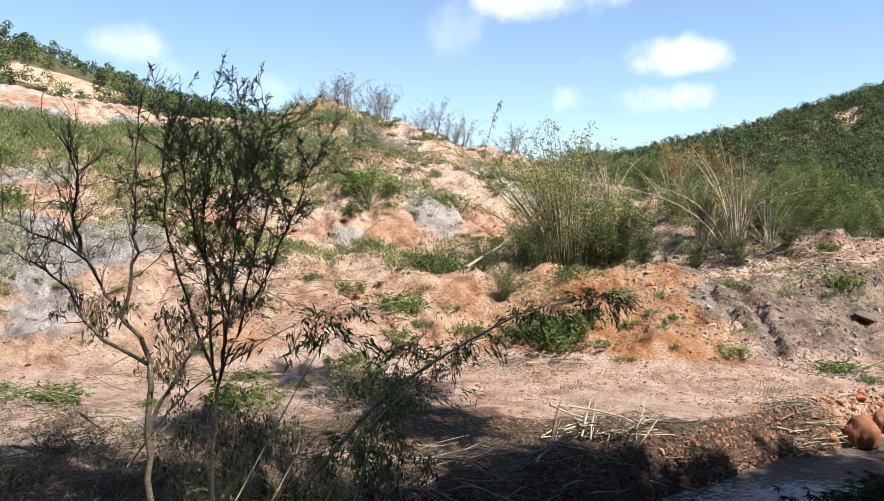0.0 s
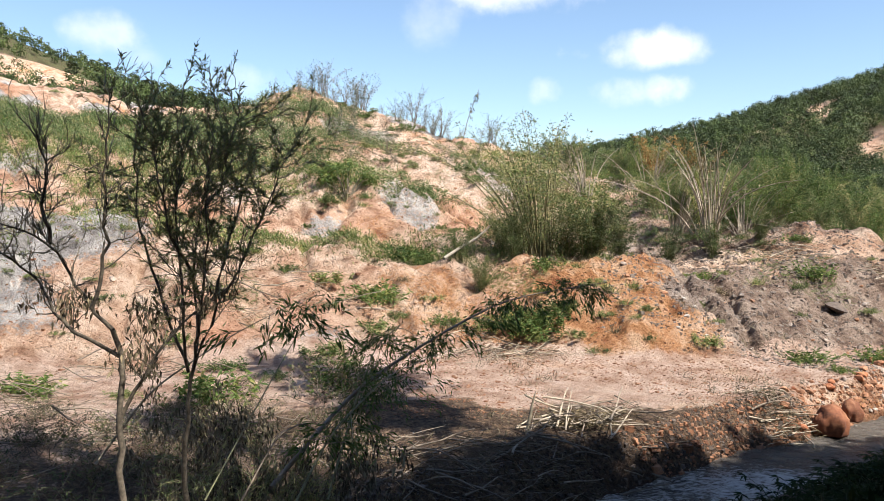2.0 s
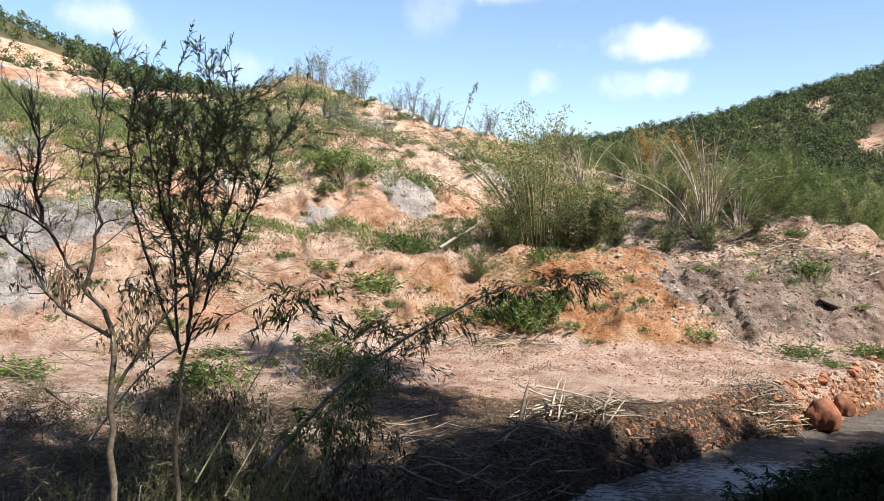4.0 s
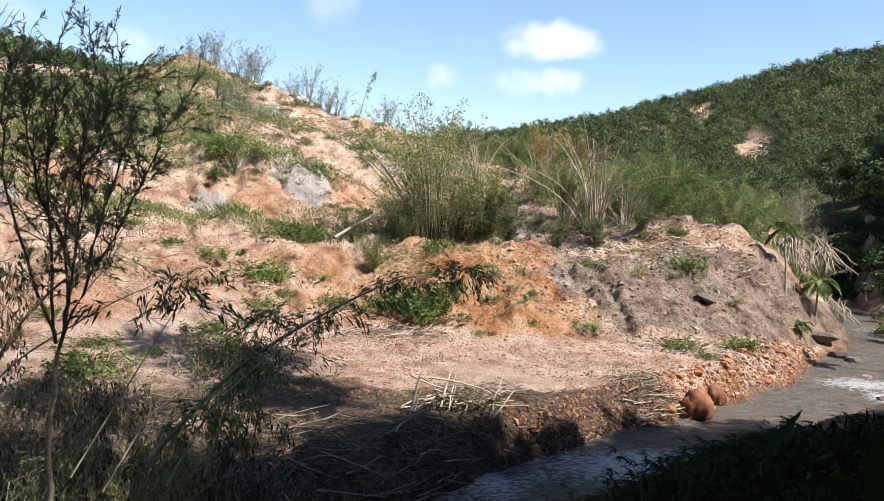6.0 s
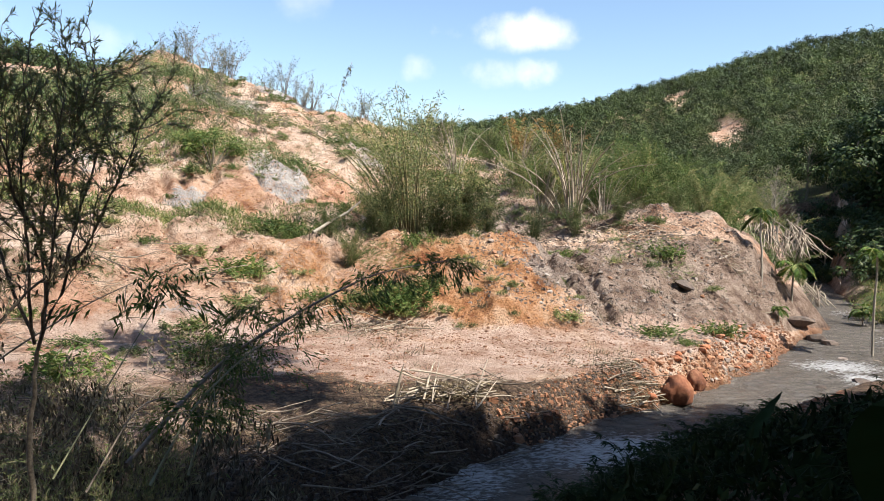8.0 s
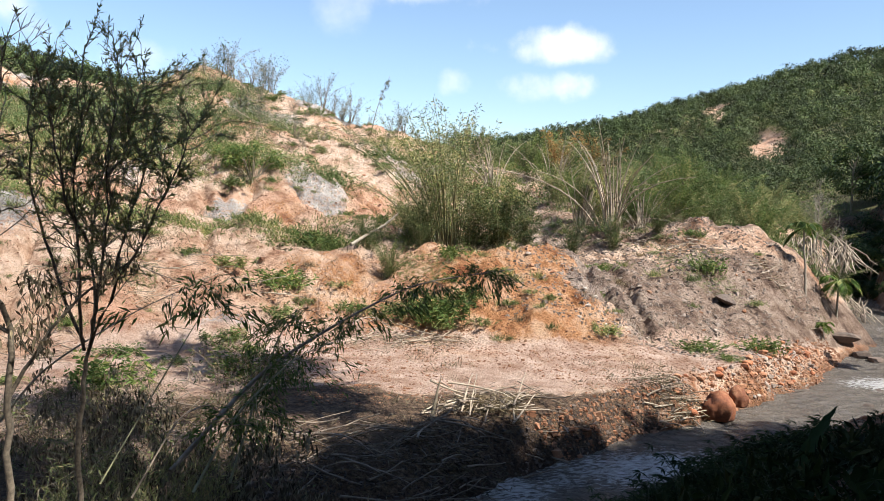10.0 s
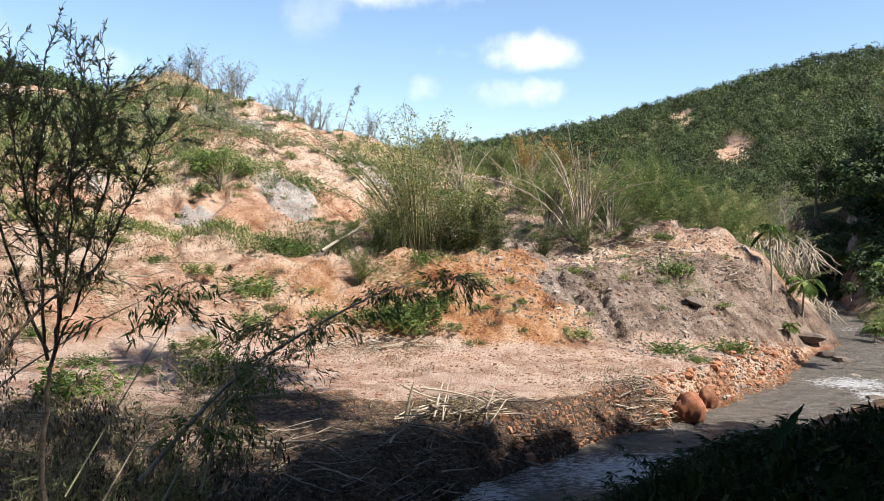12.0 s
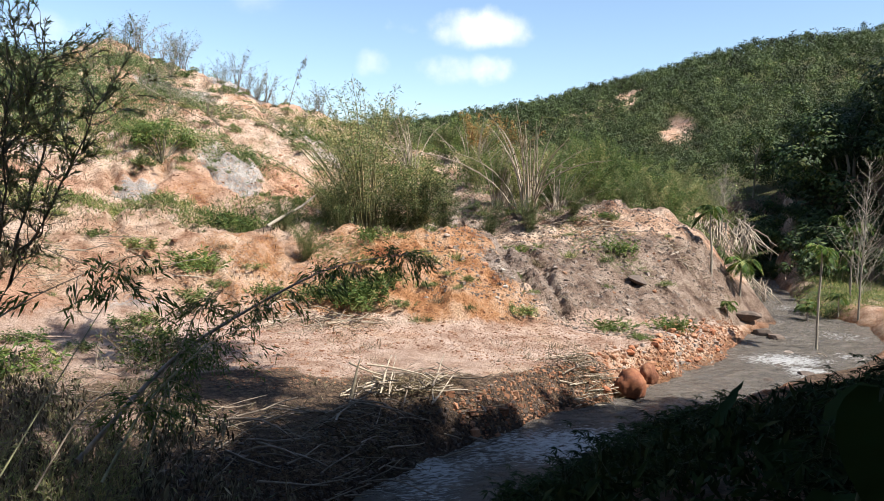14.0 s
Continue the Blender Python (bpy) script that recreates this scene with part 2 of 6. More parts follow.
def water_material():
    m, n, ln, p = material("muddy_water")
    geo = n.new("ShaderNodeNewGeometry")
    mp = n.new("ShaderNodeMapping")
    mp.inputs["Rotation"].default_value, mp.inputs["Scale"].default_value = (0, 0, radians(-35)), (0.55, 1.5, 1.0)
    ln.new(geo.outputs["Position"], mp.inputs["Vector"])
    a, b = noise_node(n, ln, 1.6, 5.0, 0.6, mp.outputs[0]), noise_node(n, ln, 6.5, 6.0, 0.72, mp.outputs[0])
    at = n.new("ShaderNodeAttribute")
    at.attribute_name = "foam"
    f = n.new("ShaderNodeMath")
    f.operation = "MULTIPLY_ADD"
    f.inputs[1].default_value = 1.0
    ln.new(b.outputs["Fac"], f.inputs[0])
    ln.new(at.outputs["Fac"], f.inputs[2])
    fm = n.new("ShaderNodeMapRange")
    fm.inputs["From Min"].default_value, fm.inputs["From Max"].default_value = 0.82, 1.0
    ln.new(f.outputs[0], fm.inputs["Value"])
    murk = ramp(n, ln, a.outputs["Fac"], ((0.3, (0.11, 0.096, 0.084)), (0.7, (0.21, 0.185, 0.158)))).outputs["Color"]
    ln.new(mixc(n, ln, fm.outputs["Result"], murk, (0.6, 0.6, 0.6)), p.inputs["Base Color"])
    rr = n.new("ShaderNodeMapRange")
    rr.inputs["To Min"].default_value, rr.inputs["To Max"].default_value = 0.18, 0.6
    ln.new(fm.outputs["Result"], rr.inputs["Value"])
    ln.new(rr.outputs["Result"], p.inputs["Roughness"])
    p.inputs["IOR"].default_value = 1.33
    p.inputs["Specular IOR Level"].default_value = 0.3
    s = n.new("ShaderNodeMath")
    s.operation = "MULTIPLY_ADD"
    s.inputs[1].default_value = 0.5
    ln.new(b.outputs["Fac"], s.inputs[0])
    ln.new(a.outputs["Fac"], s.inputs[2])
    bump(n, ln, p, s.outputs[0], 1.0, 0.5)
    return m


SOIL, WATER = soil_material(), water_material()
BAMBOO_LEAF = leaf_material("bamboo_leaves", (0.06, 0.095, 0.04), (0.2, 0.25, 0.105), (0.38, 0.335, 0.19), 0.3)
BUSH_LEAF = leaf_material("bush_leaves", (0.04, 0.08, 0.026), (0.125, 0.19, 0.06), (0.24, 0.24, 0.1), 0.12, 0.38)
WEED_LEAF = leaf_material("weed_leaves", (0.065, 0.105, 0.035), (0.18, 0.235, 0.095), (0.34, 0.3, 0.18), 0.22, 0.38)
FOREST_LEAF = leaf_material("forest_leaves", (0.032, 0.05, 0.02), (0.062, 0.088, 0.035), (0.09, 0.105, 0.045), 0.06, 0.12)
SCRUB_LEAF = leaf_material("scrub_leaves", (0.07, 0.11, 0.045), (0.19, 0.245, 0.11), (0.33, 0.305, 0.19), 0.2, 0.38)
TWIG_LEAF = leaf_material("feathery_leaves", (0.13, 0.155, 0.075), (0.29, 0.32, 0.165), (0.38, 0.32, 0.2), 0.15, 0.4)
# foliage close by: its deep shade is put into near-black greens
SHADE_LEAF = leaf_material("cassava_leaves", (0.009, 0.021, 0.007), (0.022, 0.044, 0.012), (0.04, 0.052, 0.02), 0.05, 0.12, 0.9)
DEAD_LEAF = leaf_material("dead_leaves", (0.055, 0.043, 0.033), (0.165, 0.13, 0.098), (0.33, 0.275, 0.21), 0.3, 0.2, 0.8)
HUSK_LEAF = leaf_material("rotten_husks", (0.05, 0.038, 0.028), (0.13, 0.098, 0.072), (0.24, 0.19, 0.145), 0.25, 0.15, 0.85)
# forest leaf darkened: the shade on the woods by the bend is in its colour
SHADE_WOOD_LEAF = leaf_material("wood_leaves", (0.009, 0.022, 0.008), (0.04, 0.072, 0.022), (0.09, 0.11, 0.04), 0.1, 0.1)
# big blades, their green darkened to carry the shade they hang in
SHADE_BLADE = leaf_material("broad_blades", (0.012, 0.032, 0.008), (0.018, 0.042, 0.01), (0.022, 0.046, 0.012), 0.05, 0.1, 0.85)
THICKET_LEAF = leaf_material("thicket_leaves", (0.022, 0.045, 0.018), (0.1, 0.145, 0.055), (0.2, 0.18, 0.09), 0.2, 0.25)
RED_LEAF = leaf_material("rusty_leaves", (0.16, 0.08, 0.03), (0.28, 0.15, 0.06), (0.36, 0.25, 0.13), 0.3, 0.2, 0.8)
PALM_LEAF = leaf_material("palm_leaves", (0.026, 0.06, 0.013), (0.085, 0.155, 0.03), (0.2, 0.19, 0.07), 0.1)
CREST_LEAF = leaf_material("grey_green_leaves", (0.07, 0.085, 0.075), (0.18, 0.2, 0.18), (0.3, 0.28, 0.25), 0.2, 0.3)
BARK = bark_material("grey_brown_bark", (0.11, 0.092, 0.066), (0.28, 0.24, 0.175))
TRUNK_BARK = bark_material("dark_rough_bark", (0.05, 0.04, 0.03), (0.2, 0.165, 0.125), 24.0)
PALE_BARK = bark_material("pale_bark", (0.15, 0.13, 0.1), (0.32, 0.29, 0.24))
CULM = bark_material("bamboo_culm", (0.085, 0.088, 0.04), (0.21, 0.2, 0.1), 6.0, 0.55)
GREEN_CULM = bark_material("green_culm", (0.1, 0.15, 0.03), (0.24, 0.27, 0.08), 5.0, 0.5)
# stalk green lowered to stand in for shade
SHADE_STALK = bark_material("dark_green_stalk", (0.02, 0.035, 0.012), (0.05, 0.075, 0.025), 5.0, 0.7)
DEAD_CULM = bark_material("dead_culm", (0.2, 0.16, 0.12), (0.45, 0.385, 0.3), 5.0, 0.75)
DARK_CULM = bark_material("rotten_culm", (0.09, 0.07, 0.055), (0.28, 0.225, 0.175), 5.0, 0.85)
ORANGE_ROCK = rock_material("orange_rock", (0.15, 0.062, 0.03), (0.29, 0.135, 0.07), (0.42, 0.265, 0.17), 2.2)
BOULDER_ROCK = rock_material("boulder_rock", (0.11, 0.038, 0.018), (0.29, 0.1, 0.042), (0.45, 0.22, 0.11), 2.4)
GREY_ROCK = rock_material("grey_rock", (0.14, 0.1, 0.08), (0.26, 0.21, 0.175), (0.38, 0.325, 0.28))
WHITE_ROCK = rock_material("white_rock", (0.33, 0.3, 0.26), (0.44, 0.4, 0.36), (0.52, 0.49, 0.45))
DARK_ROCK = rock_material("wet_dark_rock", (0.035, 0.028, 0.025), (0.1, 0.075, 0.06), (0.17, 0.12, 0.09))

# ---- lie of the land: metres, the eye stands near (0, 0, 7), water at 0 ----
BEARING = (-60, -30, -20, -10, -3, 3, 8, 15, 21, 26, 28.5, 30, 32, 34, 40, 60)
NEAR_SHORE = (10, 11, 12, 12.5, 13, 13.5, 14.5, 17, 20.5, 23.5, 25.5, 26.5, 28, 30, 38, 60)
TOE_R = (30, 31, 31, 31, 31.5, 32, 32, 32, 33, 35, 36.5, 37.5, 40, 44, 62, 80)
TOE_Z = (1.8, 1.8, 1.7, 1.6, 1.6, 1.6, 1.6, 1.6, 1.6, 1.5, 1.4, 1.3, 1.0, 0.8, 0.7, 0.9)
LIP_R = (42, 42, 41, 42, 42, 41, 40, 40, 41, 44, 45.5, 46, 47.5, 50, 75, 95)
LIP_Z = (5.5, 6.3, 6.6, 6.0, 5.0, 5.0, 4.9, 4.9, 5.0, 5.5, 5.6, 5.3, 4.6, 2.6, 1.0, 1.5)
STEP_R = (60, 58, 56, 53, 52, 54, 56, 60, 60, 62, 62, 62, 62, 64, 90, 110)
STEP_Z = (12, 11, 10, 9, 8.8, 9.2, 9.2, 8.2, 7.2, 6.6, 6.2, 5.5, 4.8, 3.9, 3, 4)
CREST_R = (100, 95, 90, 82, 78, 72, 70, 72, 75, 80, 82, 84, 84, 84, 120, 140)
CREST_Z = (25, 21.6, 19.4, 20.6, 17.5, 14.2, 12.2, 10.4, 9.0, 8.2, 7.4, 6.2, 5.0, 4.0, 14, 16)
SKY_AZ = (-60, -28, -23, -18, -12, 0, 12, 20, 28.4, 35, 43, 60)
SKY_EL = (15.0, 13.6, 11.8, 10.3, 9.2, 6, 5.8, 7.4, 9.5, 11.5, 12.1, 13)
SKY_R = (280, 290, 300, 310, 330, 560, 540, 500, 460, 430, 410, 380)
STREAM = ((-30, 1), (-14, 7.0), (-5, 10.4), (2.5, 14.7), (7.2, 19.2), (9.8, 21.5), (13.2, 23.2), (17.2, 25.8), (22.5, 29.4), (29, 34.6), (33.4, 39.5),
          (34.6, 45), (45.4, 62), (60, 85))
STREAM_W = (1.5, 1.5, 1.5, 1.4, 1.2, 1.2, 1.2, 1.3, 1.7, 2.5, 1.7, 1.0, 1.2, 2.0)


def lattice(ix, iy, seed):
    h = (ix.astype(np.int64) * 374761393 + iy.astype(np.int64) * 668265263 + seed * 974634791) & 0x7FFFFFFF
    h = ((h ^ (h >> 13)) * 1274126177) & 0x7FFFFFFF
    return ((h ^ (h >> 16)) & 0xFFFF) / 65535.0 * 2 - 1


def value_noise(x, y, seed):
    ix, iy = np.floor(x), np.floor(y)
    fx, fy = x - ix, y - iy
    fx, fy = fx * fx * (3 - 2 * fx), fy * fy * (3 - 2 * fy)
    a, b = lattice(ix, iy, seed), lattice(ix + 1, iy, seed)
    c, d = lattice(ix, iy + 1, seed), lattice(ix + 1, iy + 1, seed)
    return (a * (1 - fx) + b * fx) * (1 - fy) + (c * (1 - fx) + d * fx) * fy


def fbm(x, y, scale, octaves=4, seed=0, gain=0.5):
    total, amp, norm = 0.0, 1.0, 0.0
    for k in range(octaves):
        c, s = math.cos(k * 1.1), math.sin(k * 1.1)
        total = total + amp * value_noise((x * c - y * s) * scale + 17.3 * k, (x * s + y * c) * scale - 9.1 * k, seed + k)
        norm += amp
        amp *= gain
        scale *= 2.03
    return total / norm


def smooth(a, b, v):
    t = np.clip((v - a) / (b - a), 0, 1)
    return t * t * (3 - 2 * t)


def at_bearing(az, values, bearings=BEARING):
    return np.interp(az, bearings, values)


def stream_distance(x, y):
    """Distance from the stream's middle line, and its half width there."""
    best, width = np.full(x.shape, 1e9), np.zeros(x.shape)
    for (ax, ay), (bx, by), wa, wb in zip(STREAM, STREAM[1:], STREAM_W, STREAM_W[1:]):
        dx, dy = bx - ax, by - ay
        t = np.clip(((x - ax) * dx + (y - ay) * dy) / (dx * dx + dy * dy), 0, 1)
        d = np.hypot(x - ax - t * dx, y - ay - t * dy)
        near = d < best
        best, width = np.where(near, d, best), np.where(near, wa + (wb - wa) * t, width)
    return best, width


def polar(az, r):
    a = radians(az)
    return r * math.sin(a), r * math.cos(a)


def land(x, y):
    """Height of the ground and its soil: ochre, shale, silt; litter with painted bank shade, grass, wet."""
    x, y = np.asarray(x, float), np.asarray(y, float)
    r, az = np.hypot(x, y), np.degrees(np.arctan2(x, y))
    wob = fbm(x, y, 0.12, 3, 5) * 2.2
    azw, side = np.clip(az + wob * 0.4, -60, 60), np.abs(az)
    rn = at_bearing(azw, NEAR_SHORE)
    rt, zt = at_bearing(azw, TOE_R) + wob * 0.5, at_bearing(azw, TOE_Z)
    r1, z1 = at_bearing(azw, LIP_R) + wob * 0.8, at_bearing(azw, LIP_Z)
    r2, z2 = at_bearing(azw, STEP_R) + wob, at_bearing(azw, STEP_Z)
    r3, z3 = at_bearing(azw, CREST_R), at_bearing(azw, CREST_Z)
    zero = np.zeros_like(r)
    knots = [(zero, zero + 5.4), (rn * 0.17, zero + 5.2), (rn * 0.6, zero + at_bearing(azw, (3.4, 3.4, 1.7, 1.5), (-60, -8, 12, 60))), (rn * 0.93, zero + 0.5), (rn + 5.5, zero + 1.3),
             (rt, zt), (r1, z1), (r2, z2), (r3, z3), (r3 + 55, z3 - 7), (zero + 1500, zero + 4)]
    z = zero + 5.4
    for (ra, za), (rb, zb) in zip(knots, knots[1:]):
        t = np.clip((r - ra) / np.maximum(rb - ra, 0.1), 0, 1)
        z = np.where(r >= ra, za + (zb - za) * t, z)
    z = z + np.interp(az, (-22, -17.4, -13.8, -10.7, -9.1, -5.5, -2, 0, 1.3, 3.5, 5.5, 8, 12), (0, -0.9, -2.6, -1.8, -0.5, 0.1, -0.2, -0.1, -0.7, 0.4, 0.5, 0.7, 0)) * smooth(
        r2 + 4, r3 - 2, r) * (1 - smooth(r3 + 4, r3 + 40, r))      # the crest's dips and knolls
    lipness = smooth(rt - 1, rt + 1.5, r) * (1 - smooth(r3 * 0.97, r3 * 1.1, r)) * smooth(36.5, 34, az)
    hum = fbm(x, y, 0.11, 3, 11)
    z = z + lipness * (hum * 1.15 + 0.55 * np.abs(fbm(x, y, 0.33, 4, 23)) + 0.22 * fbm(x, y, 1.1, 4, 31))
    z = z + lipness * (0.2 * (0.5 - np.abs(fbm(x, y, 0.75, 3, 33))) * smooth(-0.3, 0.5, fbm(x, y, 0.15, 2, 34)) + 0.22 * fbm(x, y, 2.2, 3, 35))
    z = z + lipness * (1 - smooth(r1, r1 + 4, r)) * 0.13 * fbm(az * 1.5, r * 0.14, 1.0, 3, 36)
    shelf = fbm(x + 0.4 * y, y, 0.12, 4, 37)      # slumped shelves with steep little scarps
    z = z + lipness * smooth(r1 - 3, r1 + 2, r) * (0.5 * smooth(-0.05, 0.05, shelf) + 0.4 * smooth(0.2, 0.28, shelf) - 0.45) * (1 - 0.5 * smooth(r2 - 2, r2 + 6, r))
    gully = np.abs(fbm(x * 1.0 + y * 0.25, y * 0.35, 0.17, 3, 41))
    z = z - lipness * 0.6 * np.exp(-(gully / 0.05) ** 2)
    z = z + (1 - lipness) * smooth(rn, rn + 4, r) * (0.10 * fbm(x, y, 0.5, 4, 51))
    z = z + (1 - smooth(rn * 0.7, rn, r)) * smooth(2, 5, r) * 0.25 * fbm(x, y, 0.5, 4, 52)
    # single hummocks and hollows: bearing, distance, height, width
    for a0, r0, h0, w0 in ((-5.6, 41, 1.0, 2.2), (-16.5, 33.5, 1.3, 2.0), (-21, 40, 1.0, 3.5), (-9, 81, 1.4, 4), (-8.5, 70, 1.2, 3.5), (-12.5, 34, -1.2, 1.6), (-2.5, 37, 0.9, 2.0),
                           (2.0, 60, 1.0, 3.0), (-5.5, 62, 1.0, 3.0), (9.5, 36, 0.5, 1.6), (3, 34.5, -0.7, 1.5), (-28, 45, 1.2, 4)):
        x0, y0 = polar(a0, r0)
        z = z + h0 * np.exp(-((x - x0) ** 2 + (y - y0) ** 2) / (w0 * w0))
    # far hills
    el, rr = np.interp(az, SKY_AZ, SKY_EL), np.interp(az, SKY_AZ, SKY_R)
    top = 7 + rr * np.tan(np.radians(el)) - 10.0
    start = np.interp(az, (-60, -20, 0, 30, 36, 45, 60), (105, 108, 120, 104, 98, 84, 90))
    t = (r - start) / (rr - start)
    hill = np.where(t < 1, 6 + (top - 6) * np.clip(t, 0, 1) ** np.interp(az, (-5, 12, 24, 40), (0.95, 1.5, 1.3, 1.12)), top * (1 - 0.45 * np.clip((r - rr) / 400, 0, 1)))
    hill = np.where(t < 0, -20, hill) + fbm(x, y, 0.014, 4, 61) * 13 * np.clip(t, 0, 1) * (1 - np.clip(t, 0, 1)) * 4
    hill = hill * (1 - smooth(800, 2200, r))
    z = np.where(t > 0, np.maximum(z, hill), z)
    # behind and beside the eye the bank rises gently
    back = smooth(62, 100, side)
    z = z * (1 - back) + (5.4 + 0.3 * np.clip(r - 4, 0, 60) + 0.8 * fbm(x, y, 0.1, 3, 71) * smooth(3, 12, r)) * back
    # wooded spur beyond the bend, added out of view to shade the forest
    z = z + 33 * np.exp(-((x - 87) ** 2 + (y - 54) ** 2) / 19.0 ** 2)
    # the stream's bed and banks
    d, w = stream_distance(x, y)
    d = d + fbm(x, y, 0.45, 4, 81) * 0.5
    cut = smooth(w - 0.1, w + at_bearing(az, (3.0, 2.6, 2.2, 1.7, 1.6, 1.8, 2.2, 2.0), (-60, 0, 10, 17, 24, 29, 36, 60)) * (1 + 0.3 * fbm(x, y, 0.25, 3, 83)), d)
    z = np.where((d < w + 4) & (r < 103), np.minimum(z, -0.45 + (np.maximum(z, 0.25) + 0.45) * cut), z)
    # soils
    n1, n2, n3 = fbm(x, y, 0.1, 4, 91), fbm(x, y, 0.16, 4, 92), fbm(x, y, 0.35, 4, 93)
    face = smooth(rt - 2, rt + 1, r) * (1 - smooth(r1 - 2, r1 + 2.5, r))
    ochre = face * np.exp(-(((az - 13.5) / 8.5) ** 2)) * 1.05 + 0.25 * n3 * lipness + 0.4 * smooth(0.0, 0.35, n1) * lipness
    shale = face * smooth(15, 22, az + 8 * n3) * (0.82 + 0.5 * n1) + lipness * smooth(0.12, 0.45, n2) * 0.6
    shale = shale + smooth(r1, r1 + 4, r) * (1 - smooth(r2 + 2, r2 + 9, r)) * smooth(9, 14, az) * 0.6
    shale = shale + np.exp(-(((x + 3.4) / 2.2) ** 2 + ((y - 30.5) / 2.0) ** 2)) * 1.1 + np.exp(-(((x + 17) / 4.5) ** 2 + ((y - 37.5) / 2.6) ** 2)) * 0.95
    shale = shale + smooth(-14, -19, az) * np.exp(-((r - 82) / 6) ** 2) * (0.45 + 0.8 * n3)
    silt = smooth(rn + 1.5, rn + 4.5, r) * (1 - smooth(rt - 0.5, rt + 1.8, r)) * np.where(z > 0.55, 1, 0.25) * (0.75 + 0.7 * n3)
    bankside = smooth(w + 2.2, w + 0.6, d)
    ochre = ochre + bankside * 0.55
    silt = silt * (1 - bankside)
    # wet by the water; up the bank also darkened where tree shade lies
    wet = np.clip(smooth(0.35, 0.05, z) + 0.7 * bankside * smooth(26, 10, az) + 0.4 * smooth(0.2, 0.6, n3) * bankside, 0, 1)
    humus_shade = (1 - smooth(rn * 0.9, rn * 1.05, r)) * 0.9 + np.where(t > 0.0, 0.85, 0)
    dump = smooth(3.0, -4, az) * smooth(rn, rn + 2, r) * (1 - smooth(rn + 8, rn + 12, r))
    # rotten debris, and on the bank its shade painted as dark soil
    humus_shade = humus_shade + dump * (0.35 + 0.8 * n3) * 0.7 + 0.85 * bankside * smooth(28, 22, az + 5 * n3)
    # dark band up to the shade's edge on the terrace, put into the soil
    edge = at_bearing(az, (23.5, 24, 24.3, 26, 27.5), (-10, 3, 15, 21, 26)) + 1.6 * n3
    humus_shade = humus_shade + smooth(edge + 0.4, edge - 0.8, r) * smooth(26, 22, az) * (0.55 + 0.45 * smooth(-8, 0, az) + 0.7 * n1)
    right_flat = smooth(37, 40, az) * smooth(50, 56, r) * (1 - smooth(80, 95, r))
    grass = right_flat * (0.55 + 0.5 * n3) + lipness * smooth(0.1, 0.5, fbm(x, y, 0.22, 4, 97)) * 0.45 + np.where(t > 0.02, 0.5 + 0.5 * np.exp(-(((az - 33.0) / 2.2) ** 2 + ((r - 320) / 45) ** 2)), 0)
    # bare scars on the hills
    scar = np.exp(-(((az + 25.6) / 3.0) ** 2 + ((r - 222) / 20) ** 2)) + np.exp(-(((az + 23) / 8) ** 2 + ((r - 90) / 11) ** 2))
    scar = scar + np.exp(-(((az - 30.3) / 1.0) ** 2 + ((r - 215) / 24) ** 2)) + np.exp(-(((az - 27.0) / 1.3) ** 2 + ((r - 335) / 36) ** 2)) + np.exp(-(((az - 23.6) / 1.5) ** 2 + ((r - 345) / 28) ** 2))
    humus_shade, grass = humus_shade * (1 - np.clip(scar * 1.6, 0, 1)), grass * (1 - np.clip(scar * 1.6, 0, 1))
    ochre = ochre + scar * (0.3 + 0.9 * n2) * np.where(r > 85, 1, 0)
    shale = shale + scar * smooth(0.0, 0.4, n3) * 0.55 * np.where(r > 85, 1, 0)
    soil = np.stack([ochre, shale, silt], -1)
    cover = np.stack([humus_shade, grass, wet], -1)
    return z, np.clip(soil, 0, 1), np.clip(cover, 0, 1), np.clip(scar, 0, 1)


def mesh_object(name, verts, faces, mat, parent=None, smooth_shade=False):
    """One mesh from arrays: verts (n, 3), faces (m, 3 or 4)."""
    verts, faces = np.asarray(verts, np.float32), np.asarray(faces, np.int32)
    me = bpy.data.meshes.new(name)
    k = faces.shape[1]
    me.vertices.add(len(verts))
    me.vertices.foreach_set("co", verts.ravel())
    me.loops.add(faces.size)
    me.loops.foreach_set("vertex_index", faces.ravel())
    me.polygons.add(len(faces))
    me.polygons.foreach_set("loop_start", np.arange(0, faces.size, k, dtype=np.int32))
    me.polygons.foreach_set("use_smooth", np.full(len(faces), smooth_shade, bool))
    me.update(calc_edges=True)
    me.materials.append(mat)
    ob = new(name, me)
    if parent is not None:
        ob.parent = parent
    return ob


GRID = {}      # the heights of the ground sheet, by bearing and distance from its middle


